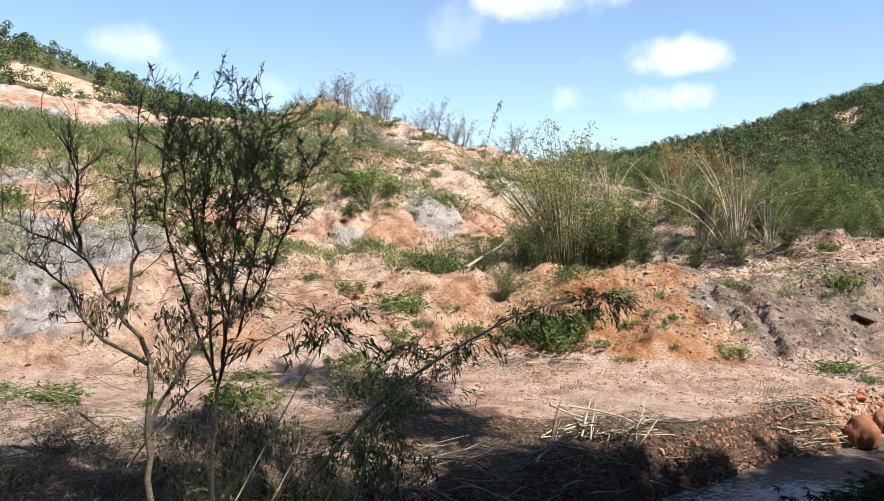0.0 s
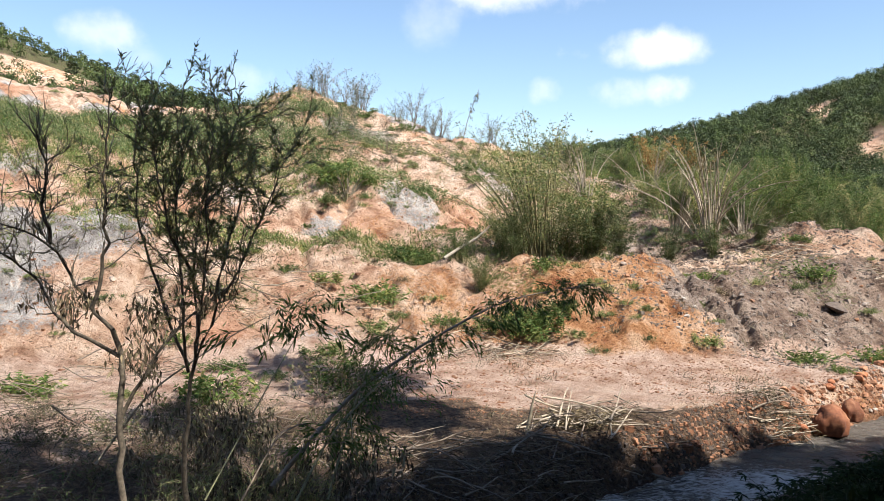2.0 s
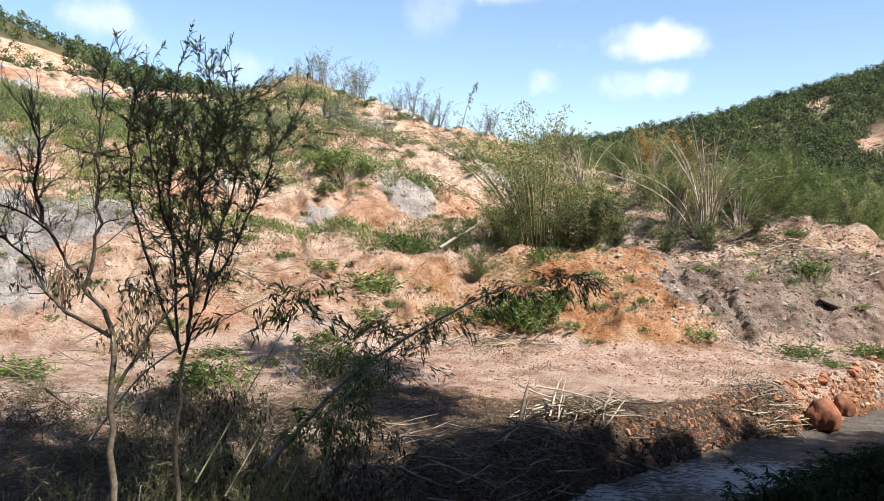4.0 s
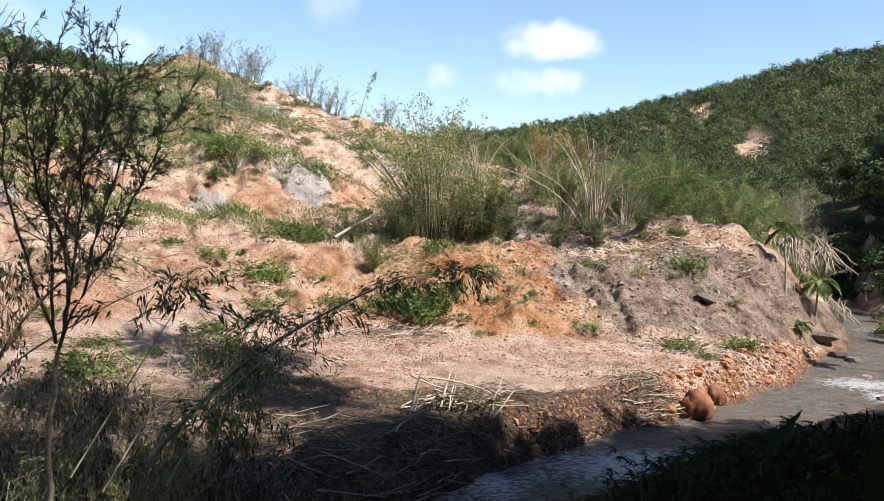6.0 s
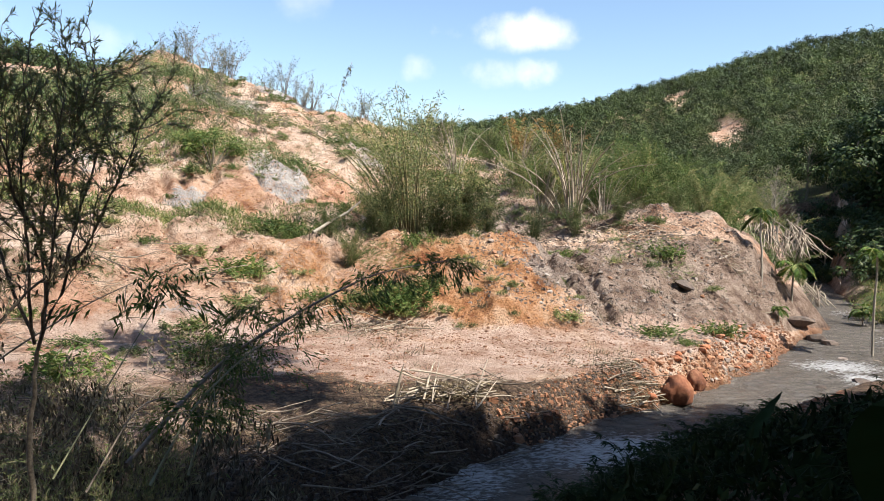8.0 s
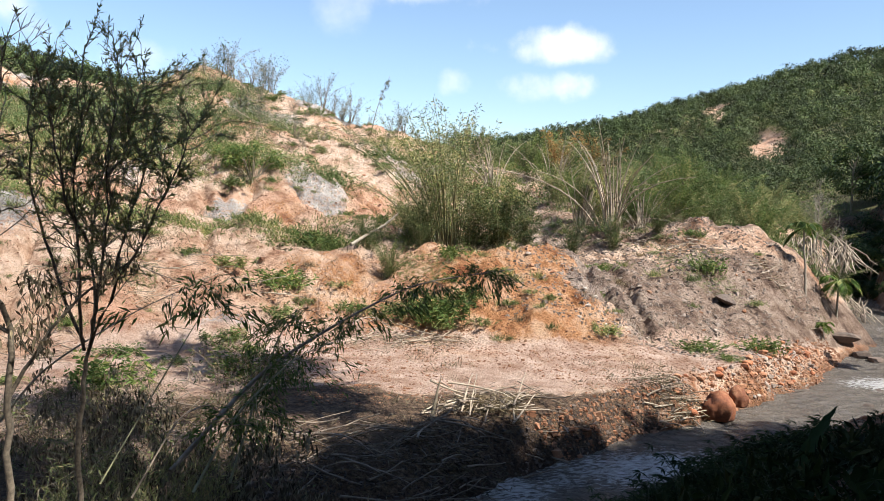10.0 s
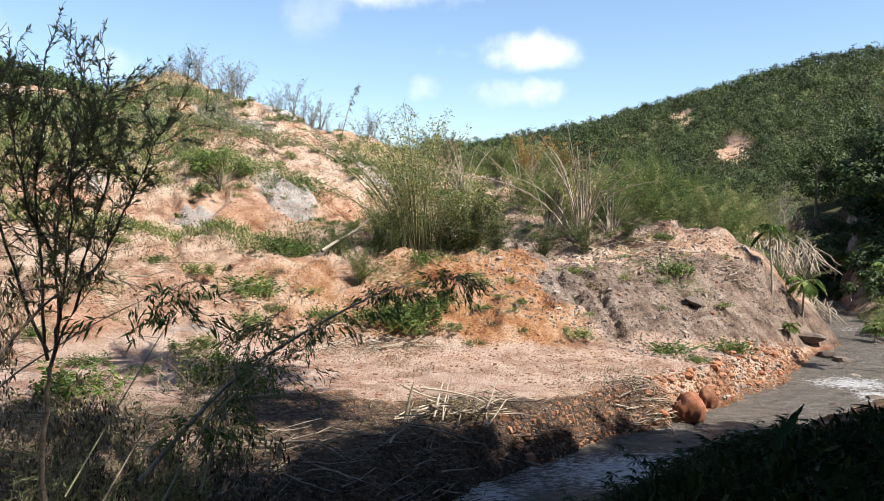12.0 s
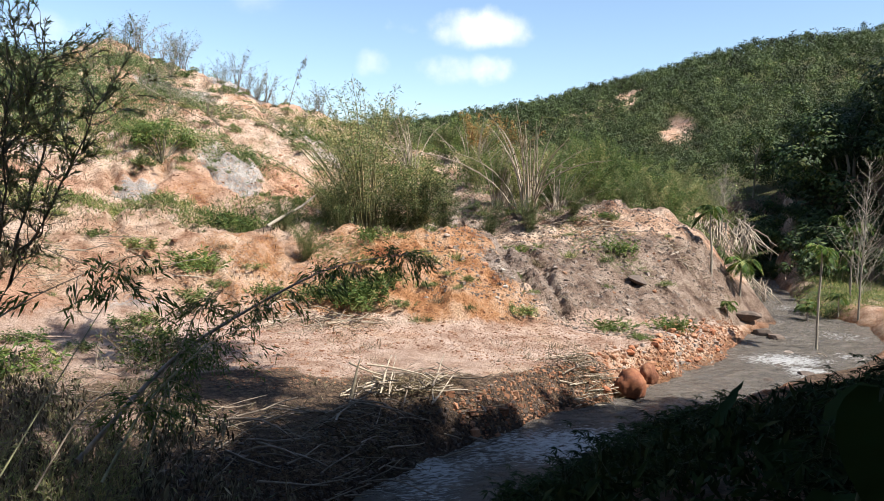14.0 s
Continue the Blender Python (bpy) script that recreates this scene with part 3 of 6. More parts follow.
def build_ground():
    az = np.concatenate([np.arange(-180, -38, 2.0), np.arange(-38, 50, 0.19), np.arange(50, 180, 2.0)])
    r = np.concatenate([[0.001, 1, 2], np.geomspace(3, 12, 60)[:-1], np.geomspace(12, 60, 300)[:-1], np.geomspace(60, 130, 90)[:-1],
                        np.geomspace(130, 620, 80)[:-1], np.geomspace(620, 4500, 16)])
    A, Rr = np.meshgrid(np.radians(az), r)
    x, y = (Rr * np.sin(A)).ravel() + 0.3, (Rr * np.cos(A)).ravel() - 0.8
    z, soil, cover, _ = land(x, y)
    na, nr = len(az), len(r)
    i = np.arange(nr - 1)[:, None] * na
    j, j2 = np.arange(na)[None, :], (np.arange(na)[None, :] + 1) % na
    quads = np.stack([i + j, i + j2, i + na + j2, i + na + j], -1).reshape(-1, 4)[:, ::-1]
    GRID.update(az=[float(v) for v in az] + [180.0], r=[float(v) for v in r], z=[list(map(float, row)) + [float(row[0])] for row in z.reshape(nr, na)])
    x, y, z = np.append(x, 0), np.append(y, 0), np.append(z, 5.4)
    ob = mesh_object("ground", np.stack([x, y, z], 1), quads, SOIL, None, True)
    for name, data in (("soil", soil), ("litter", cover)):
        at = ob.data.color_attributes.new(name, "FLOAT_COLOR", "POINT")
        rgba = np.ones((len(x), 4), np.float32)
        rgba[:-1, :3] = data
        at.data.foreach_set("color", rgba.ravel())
    tagged(ob, "bare orange landslide slope with pale silt terrace and wooded hills", "ground", kind="structure")
    return ob


build_ground()


def cell(values, v):
    """The cell of a rising list in which v lies, and how far along it."""
    lo, hi = 0, len(values) - 1
    while hi - lo > 1:
        m = (lo + hi) // 2
        if values[m] <= v:
            lo = m
        else:
            hi = m
    return lo, min(1.0, max(0.0, (v - values[lo]) / (values[hi] - values[lo])))


def ground_z(x, y):
    """Height of the ground sheet at a place."""
    dx, dy = x - 0.3, y + 0.8
    i, u = cell(GRID["r"], math.hypot(dx, dy))
    j, w = cell(GRID["az"], math.degrees(math.atan2(dx, dy)))
    a, b = GRID["z"][i], GRID["z"][i + 1]
    return (a[j] * (1 - w) + a[j + 1] * w) * (1 - u) + (b[j] * (1 - w) + b[j + 1] * w) * u


def build_water():
    s = np.linspace(0, 1, 700)
    px, py = np.array(STREAM, float).T
    k = np.linspace(0, 1, len(px))
    cx, cy, w = np.interp(s, k, px), np.interp(s, k, py), np.interp(s, k, STREAM_W) + 1.4
    for _ in range(12):
        cx[1:-1], cy[1:-1] = (cx[:-2] + cx[2:]) / 2, (cy[:-2] + cy[2:]) / 2
    tx, ty = np.gradient(cx), np.gradient(cy)
    ln = np.hypot(tx, ty)
    u = np.linspace(-1, 1, 34)
    x = cx[:, None] + u[None] * (w * ty / ln)[:, None]
    y = cy[:, None] - u[None] * (w * tx / ln)[:, None]
    z = 0.07 * fbm(x, y, 0.9, 3, 7) + 0.06 * fbm(x, y, 2.6, 3, 8)
    nu = len(u)
    i, j = np.arange(len(s) - 1)[:, None] * nu, np.arange(nu - 1)[None]
    quads = np.stack([i + j, i + j + 1, i + nu + j + 1, i + nu + j], -1).reshape(-1, 4)
    ob = mesh_object("water", np.stack([x, y, z], -1).reshape(-1, 3), quads[:, ::-1], WATER, None, True)
    foam = 0.3 * smooth(0.1, 0.5, fbm(x, y, 0.22, 3, 9)) + 0.45 * np.exp(-(((x - 24) / 3.2) ** 2 + ((y - 30.6) / 2.2) ** 2)) + 0.46 * np.exp(-(((x - 9.5) / 5) ** 2 + ((y - 20.3) / 2.6) ** 2))
    at = ob.data.attributes.new("foam", "FLOAT", "POINT")
    at.data.foreach_set("value", foam.astype(np.float32).ravel())
    tagged(ob, "shallow grey-brown stream with white riffles", "water", kind="structure")


build_water()

# ---- plant and stone kit ----
def empty(name, x, y, z, label, category, group="", kind=""):
    ob = new(name)
    ob.location = (x, y, z)
    return tagged(ob, label, category, group, kind)


def unit(v):
    return v / np.maximum(np.linalg.norm(v, axis=-1, keepdims=True), 1e-9)


def tubes(paths, sides=5):
    """Tapered tubes along polylines: each path is (points (n, 3), radii (n,))."""
    verts, faces, base = [], [], 0
    ang = np.linspace(0, 2 * np.pi, sides, endpoint=False)
    for pts, rad in paths:
        pts, rad = np.asarray(pts, float), np.asarray(rad, float)
        n = len(pts)
        tan = unit(np.gradient(pts, axis=0))
        ref = np.where(np.abs(tan[:, 2:3]) > 0.9, np.array([[1.0, 0, 0]]), np.array([[0, 0, 1.0]]))
        u = unit(np.cross(tan, ref))
        v = np.cross(tan, u)
        ring = pts[:, None] + rad[:, None, None] * (np.cos(ang)[None, :, None] * u[:, None] + np.sin(ang)[None, :, None] * v[:, None])
        verts.append(ring.reshape(-1, 3))
        i, j = np.arange(n - 1)[:, None] * sides, np.arange(sides)[None]
        j2 = (j + 1) % sides
        faces.append(np.stack([i + j, i + j2, i + sides + j2, i + sides + j], -1).reshape(-1, 4) + base)
        if sides == 4 or sides == 6:      # close the ends
            for e in (0, (n - 1) * sides):
                k = base + e
                faces.append(np.array([[k, k + 1, k + 2, k + 3]] + ([[k, k + 3, k + 4, k + 5]] if sides == 6 else [])))
        base += n * sides
    return np.concatenate(verts), np.concatenate(faces)


def leaf_quads(base, way, length, width, rng, flat=0.0, face=None):
    """Lance-shaped leaves, one folded quad each. flat: how far they turn their faces up; face: the way they face."""
    n = len(base)
    way = unit(way)
    side = rng.normal(size=(n, 3))
    up = np.tile([0, 0, 1.0], (n, 1))
    side = unit(np.cross(way, side * (1 - flat) + up * flat * 2 + 1e-3))
    if face is not None:
        face = unit(unit(face) + rng.normal(size=(n, 3)) * 0.22)
        side = unit(np.cross(face, way))
        way = unit(np.cross(side, face))
    lift = np.cross(side, way)
    L, W = np.broadcast_to(length, n)[:, None], np.broadcast_to(width, n)[:, None]
    a, d = base, base + way * L - np.array([0, 0, 1.0]) * L * 0.12
    m = base + way * L * 0.42 + lift * W * 0.12
    v = np.stack([a, m + side * W / 2, d, m - side * W / 2], 1).reshape(-1, 3)
    f = np.arange(n * 4).reshape(n, 4)
    return v, f


def bend(p0, p1, sag, n, rng=None, wob=0.0):
    """A curved line from p0 to p1 that sags (or rises, if negative) in the middle."""
    t = np.linspace(0, 1, n)[:, None]
    p0, p1 = np.asarray(p0, float), np.asarray(p1, float)
    p = p0 + (p1 - p0) * t
    p[:, 2] -= sag * 4 * (t * (1 - t))[:, 0]
    if wob:
        p[1:-1] += np.cumsum(rng.normal(size=(n - 2, 3)), 0) * wob / math.sqrt(n)
    return p


def branch_tree(rng, height, stems=3, lean=0.25, levels=4, r0=0.05, split=(3, 5), spread=0.55, up=0.35, wob=0.06):
    """A much branched shrub: tubes by level, and the tips of its twigs."""
    paths, tips = [], []

    def grow(p, way, length, r, level):
        n = 6 if level < levels - 1 else 4
        pts, w = [np.array(p)], np.array(way, float)
        for _ in range(n):
            w = unit(w + rng.normal(size=3) * wob * 2.2 + np.array([0, 0, up * 0.12]))
            if pts[-1][2] > height * 0.93:
                w = unit(w * [1, 1, 0.1] + [0, 0, -0.1])
            pts.append(pts[-1] + w * length / n)
        pts = np.array(pts)
        r1 = r * (0.55 if level < levels - 1 else 0.3)
        paths.append((pts, np.linspace(r, r1, n + 1), level))
        if level == levels - 1:
            tips.append((pts, w))
            return
        for k in range(rng.integers(*split) + (1 if level else 0)):
            f = rng.uniform(0.3, 1.0) if k else 1.0
            q = pts[min(n, int(round(f * n)))]
            a = unit(w + rng.normal(size=3) * spread + np.array([0, 0, up]))
            grow(q, a, length * rng.uniform(0.5, 0.8), max(r1 * rng.uniform(0.55, 0.85), 0.0035), level + 1)

    for k in range(stems):
        a = rng.uniform(0, 6.28)
        way = unit(np.array([math.cos(a) * lean, math.sin(a) * lean, 1.0]))
        grow((rng.normal() * 0.08, rng.normal() * 0.08, -0.15), way, height * rng.uniform(0.36, 0.5), r0 * rng.uniform(0.6, 1.0), 0)
    return paths, tips


def along_tips(tips, per, rng):
    base, way = [], []
    for pts, w in tips:
        k = rng.integers(0, len(pts) - 1, per)
        f = rng.random(per)[:, None]
        base.append(pts[k] * (1 - f) + pts[k + 1] * f)
        way.append(np.tile(w, (per, 1)))
    return np.concatenate(base), np.concatenate(way)


def set_paths(ob_name, paths, mat, parent, sides, label=""):
    v, f = tubes([(p[0], p[1]) for p in paths], sides)
    return tagged(mesh_object(ob_name, v, f, mat, parent, True), label, kind="stuff" if sides == 3 else "")


def spots(rng, count, az, r, gap=0.0, test=None):
    """Random places by bearing and distance, at least gap apart."""
    made, tries = [], 0
    while len(made) < count and tries < count * 40:
        tries += 1
        a, d = rng.uniform(*az), math.sqrt(rng.uniform(r[0] ** 2, r[1] ** 2))
        x, y = polar(a, d)
        if test and not test(x, y):
            continue
        if gap and any((x - p[0]) ** 2 + (y - p[1]) ** 2 < gap * gap for p in made):
            continue
        made.append((x, y))
    if not made:
        return []
    return [(p[0], p[1], ground_z(*p)) for p in made]


def put(ob, x, y, z, turn=0.0, size=1.0, tilt=0.0, tall=1.0):
    """A copy of a thing at a place."""
    m = Matrix.LocRotScale((x, y, z), Euler((radians(tilt), 0, radians(turn))), (size, size, size * tall))
    return copy_thing(ob, m)


def move(ob, x, y, z, turn=0.0, size=1.0, tilt=0.0, tall=1.0):
    ob.matrix_basis = Matrix.LocRotScale((x, y, z), Euler((radians(tilt), 0, radians(turn))), (size, size, size * tall))
    return ob


def scatter(models, places, rng, size=(0.8, 1.2), sink=0.05, tilt=6.0, tall=(0.9, 1.1)):
    """Stands the models and their copies at the places in turn."""
    for k, (x, y, z) in enumerate(places):
        s = rng.uniform(*size)
        arg = (x, y, z - sink * s, rng.uniform(0, 360), s, rng.uniform(-tilt, tilt), rng.uniform(*tall))
        if k < len(models):
            move(models[k], *arg)
        else:
            put(models[int(rng.integers(len(models)))], *arg)


# ---- kinds of plant ----
def bamboo_clump(seed, height, culms, leaves, spread=0.38, label="leaning green bamboo clump on the slide", leaf=BAMBOO_LEAF, culm=CULM, bare=0.25, leaf_size=0.28, plume=0.085, stout=1.0):
    rng = np.random.default_rng(seed)
    top = empty("bamboo_clump", 0, 0, 0, label, "bamboo", "bamboo on the slide")
    wind = rng.normal(size=2) * 0.15
    base, way = [], []
    for k in range(culms):
        a, q = rng.uniform(0, 6.28), abs(rng.normal()) * spread
        h = height * rng.uniform(0.55, 1.0)
        p0 = np.array([math.cos(a), math.sin(a), 0]) * rng.uniform(0, 0.09) * height
        out = np.array([math.cos(a) * q + wind[0], math.sin(a) * q + wind[1], 0]) * h
        t = np.linspace(0, 1, 9)[:, None]
        pts = p0 + out * (0.35 * t + 0.65 * t ** 2.4) + np.array([0, 0, h]) * (t - 0.22 * (np.hypot(*out[:2]) / h) * t ** 3)
        pts[0, 2] -= 0.3
        v, f = tubes([(pts, np.linspace(0.035, 0.006, 9) * height / 7 * stout)], 4 if leaves > 1000 else 5)
        mesh_object("culm", v, f, culm, top, True)
        m = int(leaves / culms)
        s = np.clip(bare + (1 - bare) * rng.random(m) ** 0.8, 0, 0.999) * 8
        i = s.astype(int)
        c = pts[i] + (pts[i + 1] - pts[i]) * (s - i)[:, None]
        twig = unit(rng.normal(size=(m, 3)) * [1, 1, 0.5] + [0, 0, 0.25])
        off = rng.random(m)[:, None] ** 0.8 * plume * height * (1.2 - s[:, None] / 9)
        base.append(c + twig * off - np.array([0, 0, 1]) * off * off * 0.35)
        way.append(twig * 0.6 + unit(pts[i + 1] - pts[i]) * 0.45 + rng.normal(size=(m, 3)) * 0.35 + [0, 0, -0.25])
    v, f = leaf_quads(np.concatenate(base), np.concatenate(way), rng.uniform(0.6, 1.3, sum(map(len, base))) * leaf_size, leaf_size * 0.2, rng)
    mesh_object("foliage", v, f, leaf, top)
    return top


def leafy_bush(seed, height, width, count, leaf, size, label, name="bush", group="bushes on the slide"):
    rng = np.random.default_rng(seed)
    top = empty(name, 0, 0, 0, label, "bush", group)
    paths, lobes = [], []
    for k in range(14):
        a, q = rng.uniform(0, 6.28), rng.random() ** 0.6
        p = np.array([math.cos(a) * q * width / 2, math.sin(a) * q * width / 2, height * (0.35 + 0.62 * (1 - q * q) * rng.uniform(0.6, 1.0))])
        paths.append((bend((0, 0, -0.1), p, -0.1 * height, 5, rng, 0.05), np.linspace(0.02, 0.006, 5) * height))
        lobes.append(p)
    v, f = tubes(paths, 4)
    mesh_object("stem", v, f, BARK, top, True)
    lobes = np.array(lobes)
    which = rng.integers(0, len(lobes), count)
    d = unit(rng.normal(size=(count, 3)) + [0, 0, 0.25])
    rad = rng.uniform(0.14, 0.26, len(lobes))[which][:, None] * (width + height) / 2 * rng.random((count, 1)) ** 0.45
    c = lobes[which] + d * rad * [1.15, 1.15, 0.85]
    c[:, 2] = np.maximum(c[:, 2], 0.02)
    v, f = leaf_quads(c, d + rng.normal(size=(count, 3)) * 0.5 + [0, 0, -0.1], rng.uniform(0.6, 1.3, count) * size, size * 0.38, rng, 0.35, d + [0, 0, 0.3])
    mesh_object("foliage", v, f, leaf, top)
    return top


def weed_tuft(seed, height, width, count, leaf, label, blade=0.05, name="weed_tuft"):
    rng = np.random.default_rng(seed)
    top = empty(name, 0, 0, 0, label, "weeds", "weeds on the slide")
    c = rng.normal(size=(count, 3)) * [width / 4, width / 4, 0]
    way = rng.normal(size=(count, 3)) * 0.55 + [0, 0, 1] + c * 0.8
    v, f = leaf_quads(c, way, height * rng.uniform(0.4, 1.1, count), blade * rng.uniform(0.6, 1.2, count), rng)
    mesh_object("foliage", v, f, leaf, top)
    return top


def fern_patch(seed, height, width, count, leaf, label, size=0.16):
    """Low broad-leaved weeds: short stems with leaves spread along them."""
    rng = np.random.default_rng(seed)
    top = empty("weed_patch", 0, 0, 0, label, "weeds", "weeds on the slide")
    paths, base, way = [], [], []
    for k in range(count):
        p0 = np.append(rng.normal(size=2) * width / 4, -0.05)
        p1 = p0 + [rng.normal() * 0.4 * height, rng.normal() * 0.4 * height, height * rng.uniform(0.5, 1.1)]
        pts = np.array([p0, (p0 + p1) / 2 + [0, 0, 0.05 * height], p1])
        paths.append((pts, np.array([0.012, 0.008, 0.004])))
        m = 14
        s = rng.uniform(0.2, 1, m)[:, None]
        base.append(p0 + (p1 - p0) * s)
        way.append(unit(rng.normal(size=(m, 3)) * [1, 1, 0.35] + [0, 0, 0.15]))
    v, f = tubes(paths, 3)
    tagged(mesh_object("stem", v, f, GREEN_CULM, top, True), kind="stuff")
    b, w = np.concatenate(base), np.concatenate(way)
    v, f = leaf_quads(b, w, rng.uniform(0.6, 1.4, len(b)) * size, size * 0.34, rng, 0.4)
    mesh_object("foliage", v, f, leaf, top)
    return top


def rock_mesh(seed, squash=0.75, angular=0.35, sub=2):
    rng = np.random.default_rng(seed)
    bm = bmesh.new()
    bmesh.ops.create_icosphere(bm, subdivisions=sub, radius=1.0)
    planes = [(Vector(rng.normal(size=3)).normalized(), rng.uniform(0.58, 0.88)) for _ in range(12)]
    off = Vector(rng.uniform(-9, 9, 3))
    for v in bm.verts:
        p = v.co * (1 + angular * noise.fractal(v.co * 1.1 + off, 1.0, 2.0, 3))
        for nrm, d in planes:      # broken faces
            over = p.dot(nrm) - d
            if over > 0:
                p = p - nrm * over * 0.97
        p.z *= squash
        v.co = p
    me = bpy.data.meshes.new("rock")
    bm.to_mesh(me)
    bm.free()
    return me


ROCK_MESHES = [rock_mesh(100 + k, 0.6 + 0.06 * (k % 4), 0.3 + 0.05 * (k % 3)) for k in range(7)]


def rock(x, y, z, size, mat, seed, label, group="stones on the slide", stretch=(1.0, 1.0, 1.0)):
    me = ROCK_MESHES[seed % len(ROCK_MESHES)]
    key = me.name + mat.name
    if key not in bpy.data.meshes:
        me = me.copy()
        me.name = key
        me.materials.append(mat)
    me = bpy.data.meshes[key]
    ob = new("rock", me)
    rng = random.Random(seed)
    ob.matrix_basis = Matrix.LocRotScale((x, y, z + size * 0.13), Euler((rng.uniform(-0.3, 0.3), rng.uniform(-0.3, 0.3), rng.uniform(0, 6.28))),
                                         (size / 2 * stretch[0], size / 2 * stretch[1], size / 2 * stretch[2]))
    return tagged(ob, label, "rock", group)


def stalk_pile(name, x, y, z, seed, count, length, spread, mat, label, along=None, rise=0.25, thick=0.03):
    """A heap of broken stalks, each one a part."""
    rng = np.random.default_rng(seed)
    top = empty(name, x, y, z, label, "debris", "heaps of dead stalks")
    for k in range(count):
        a = (along if along is not None else rng.uniform(0, 360)) + rng.normal() * 34
        L = length * rng.uniform(0.2, 1.1)
        d = np.array([math.sin(radians(a)), math.cos(radians(a)), rise * rng.normal() * 0.8])
        c = np.array([rng.normal() * spread, rng.normal() * spread * 0.6, 0])
        c[2] = ground_z(x + c[0], y + c[1]) - z + abs(rng.normal()) * 0.25 * spread * math.exp(-(c[0] ** 2 + c[1] ** 2) / (spread * spread + 0.01)) + 0.04 + abs(d[2]) * L * 0.42
        v, f = tubes([(bend(c - d * L / 2, c + d * L / 2, rng.normal() * 0.05 * L, 6, rng, 0.025 * L), np.linspace(thick, thick * 0.45, 6) * rng.uniform(0.3, 1.15))], 6)
        mesh_object("stalk", v, f, mat if k % 3 else DARK_CULM, top, True)
    # fine broken stems and leaf sheaths between the stalks
    m = count * 22
    c = rng.normal(size=(m, 3)) * [spread * 0.9, spread * 0.55, 0]
    c[:, 2] = land(x + c[:, 0], y + c[:, 1])[0] - z + rng.random(m) ** 2 * 0.35
    w = rng.normal(size=(m, 3)) * [1, 1, 0.35]
    v, f = leaf_quads(c, w, rng.uniform(0.12, 0.5, m), 0.022, rng)
    tagged(mesh_object("litter", v, f, DEAD_LEAF if mat is DEAD_CULM else HUSK_LEAF, top), kind="stuff")
    return top


def clump_stuff(name, places, seed, per, height, width, leaf, blade, label, length=0.35):
    """Cover that nobody could count, in one mesh."""
    rng = np.random.default_rng(seed)
    p = np.array(places)
    b = np.repeat(p, per, 0) + rng.normal(size=(len(p) * per, 3)) * [width / 2.6, width / 2.6, 0]
    b[:, 2] = land(b[:, 0], b[:, 1])[0] - 0.02 + rng.random(len(b)) ** 1.5 * height
    way = rng.normal(size=(len(b), 3)) * 0.6 + [0, 0, 0.7]
    v, f = leaf_quads(b, way, rng.uniform(0.5, 1.3, len(b)) * length, blade, rng)
    return tagged(mesh_object(name, v, f, leaf), label, "vegetation", kind="stuff")


def cover(seed, count, az, r, scale, level, gate=None):
    rng = np.random.default_rng(seed)
    a, d = rng.uniform(*az, count * 4), np.sqrt(rng.uniform(r[0] ** 2, r[1] ** 2, count * 4))
    x, y = d * np.sin(np.radians(a)), d * np.cos(np.radians(a))
    z, soil, cov, scar = land(x, y)
    keep = (fbm(x, y, scale, 4, seed) > level) & (scar < 0.25)
    if gate is not None:
        keep &= gate(x, y, z)
    return np.stack([x, y, z], 1)[keep][:count]


# ---- near bank: twiggy shrubs, leaning culms, shaded undergrowth ----
def feathery_shrub(az, r, height, seed, stems, per, label, lean=0.22, leaf_mat=TWIG_LEAF, levels=5, up=0.5, spread=0.42, dead=0, r0=0.042):
    rng = np.random.default_rng(seed)
    x, y = polar(az, r)
    top = empty("twiggy_shrub", x, y, ground_z(x, y) - 0.05, label, "shrub", "shrubs on the near bank")
    paths, tips = branch_tree(rng, height, stems, lean, levels, r0, (2, 4), spread, up, 0.07)
    set_paths("stem", [p for p in paths if p[2] < 2], BARK, top, 6)
    set_paths("brush", [p for p in paths if p[2] >= 2], BARK, top, 3)
    if per:
        b, w = along_tips(tips, per, rng)
        n = len(b)
        v, f = leaf_quads(b, w + rng.normal(size=(n, 3)) * 0.45, rng.uniform(0.05, 0.12, n), 0.014, rng)
        mesh_object("foliage", v, f, leaf_mat, top)
    if dead:
        low = [p for p in paths if p[2] >= 1]
        k = rng.integers(0, len(low), dead)
        b = np.array([low[i][0][rng.integers(len(low[i][0]))] for i in k])
        b = b[b[:, 2] < height * 0.5]
        n = len(b)
        v, f = leaf_quads(b, rng.normal(size=(n, 3)) * 0.3 + [0, 0, -1], rng.uniform(0.06, 0.16, n), 0.03, rng)
        mesh_object("withered_foliage", v, f, DEAD_LEAF, top)
    return top


feathery_shrub(-18.6, 10.4, 4.7, 4, 6, 14, "slender shrub with fine olive-green twigs", 0.2, dead=250, r0=0.026)
feathery_shrub(-12.6, 10.6, 4.7, 5, 6, 14, "slender shrub with thin olive-green foliage", 0.2, dead=150, r0=0.026)
feathery_shrub(-24.5, 9.6, 5.0, 12, 3, 0, "bare shrub with withered leaves hanging low", 0.5, levels=4, up=0.25, spread=0.55, dead=420)
feathery_shrub(-29.5, 10.5, 5.0, 14, 4, 4, "half-bare shrub with withered leaves", 0.35, levels=4, dead=420)
feathery_shrub(-10.4, 11.5, 4.8, 15, 4, 5, "thin shrub with sparse olive leaves", 0.35, levels=4, dead=120)


def sky_point(az, el, r, eye_z=7.0):
    """A place by bearing, elevation and distance from the eye."""
    x, y = polar(az, r)
    return (x, y, eye_z + r * math.tan(radians(el)))


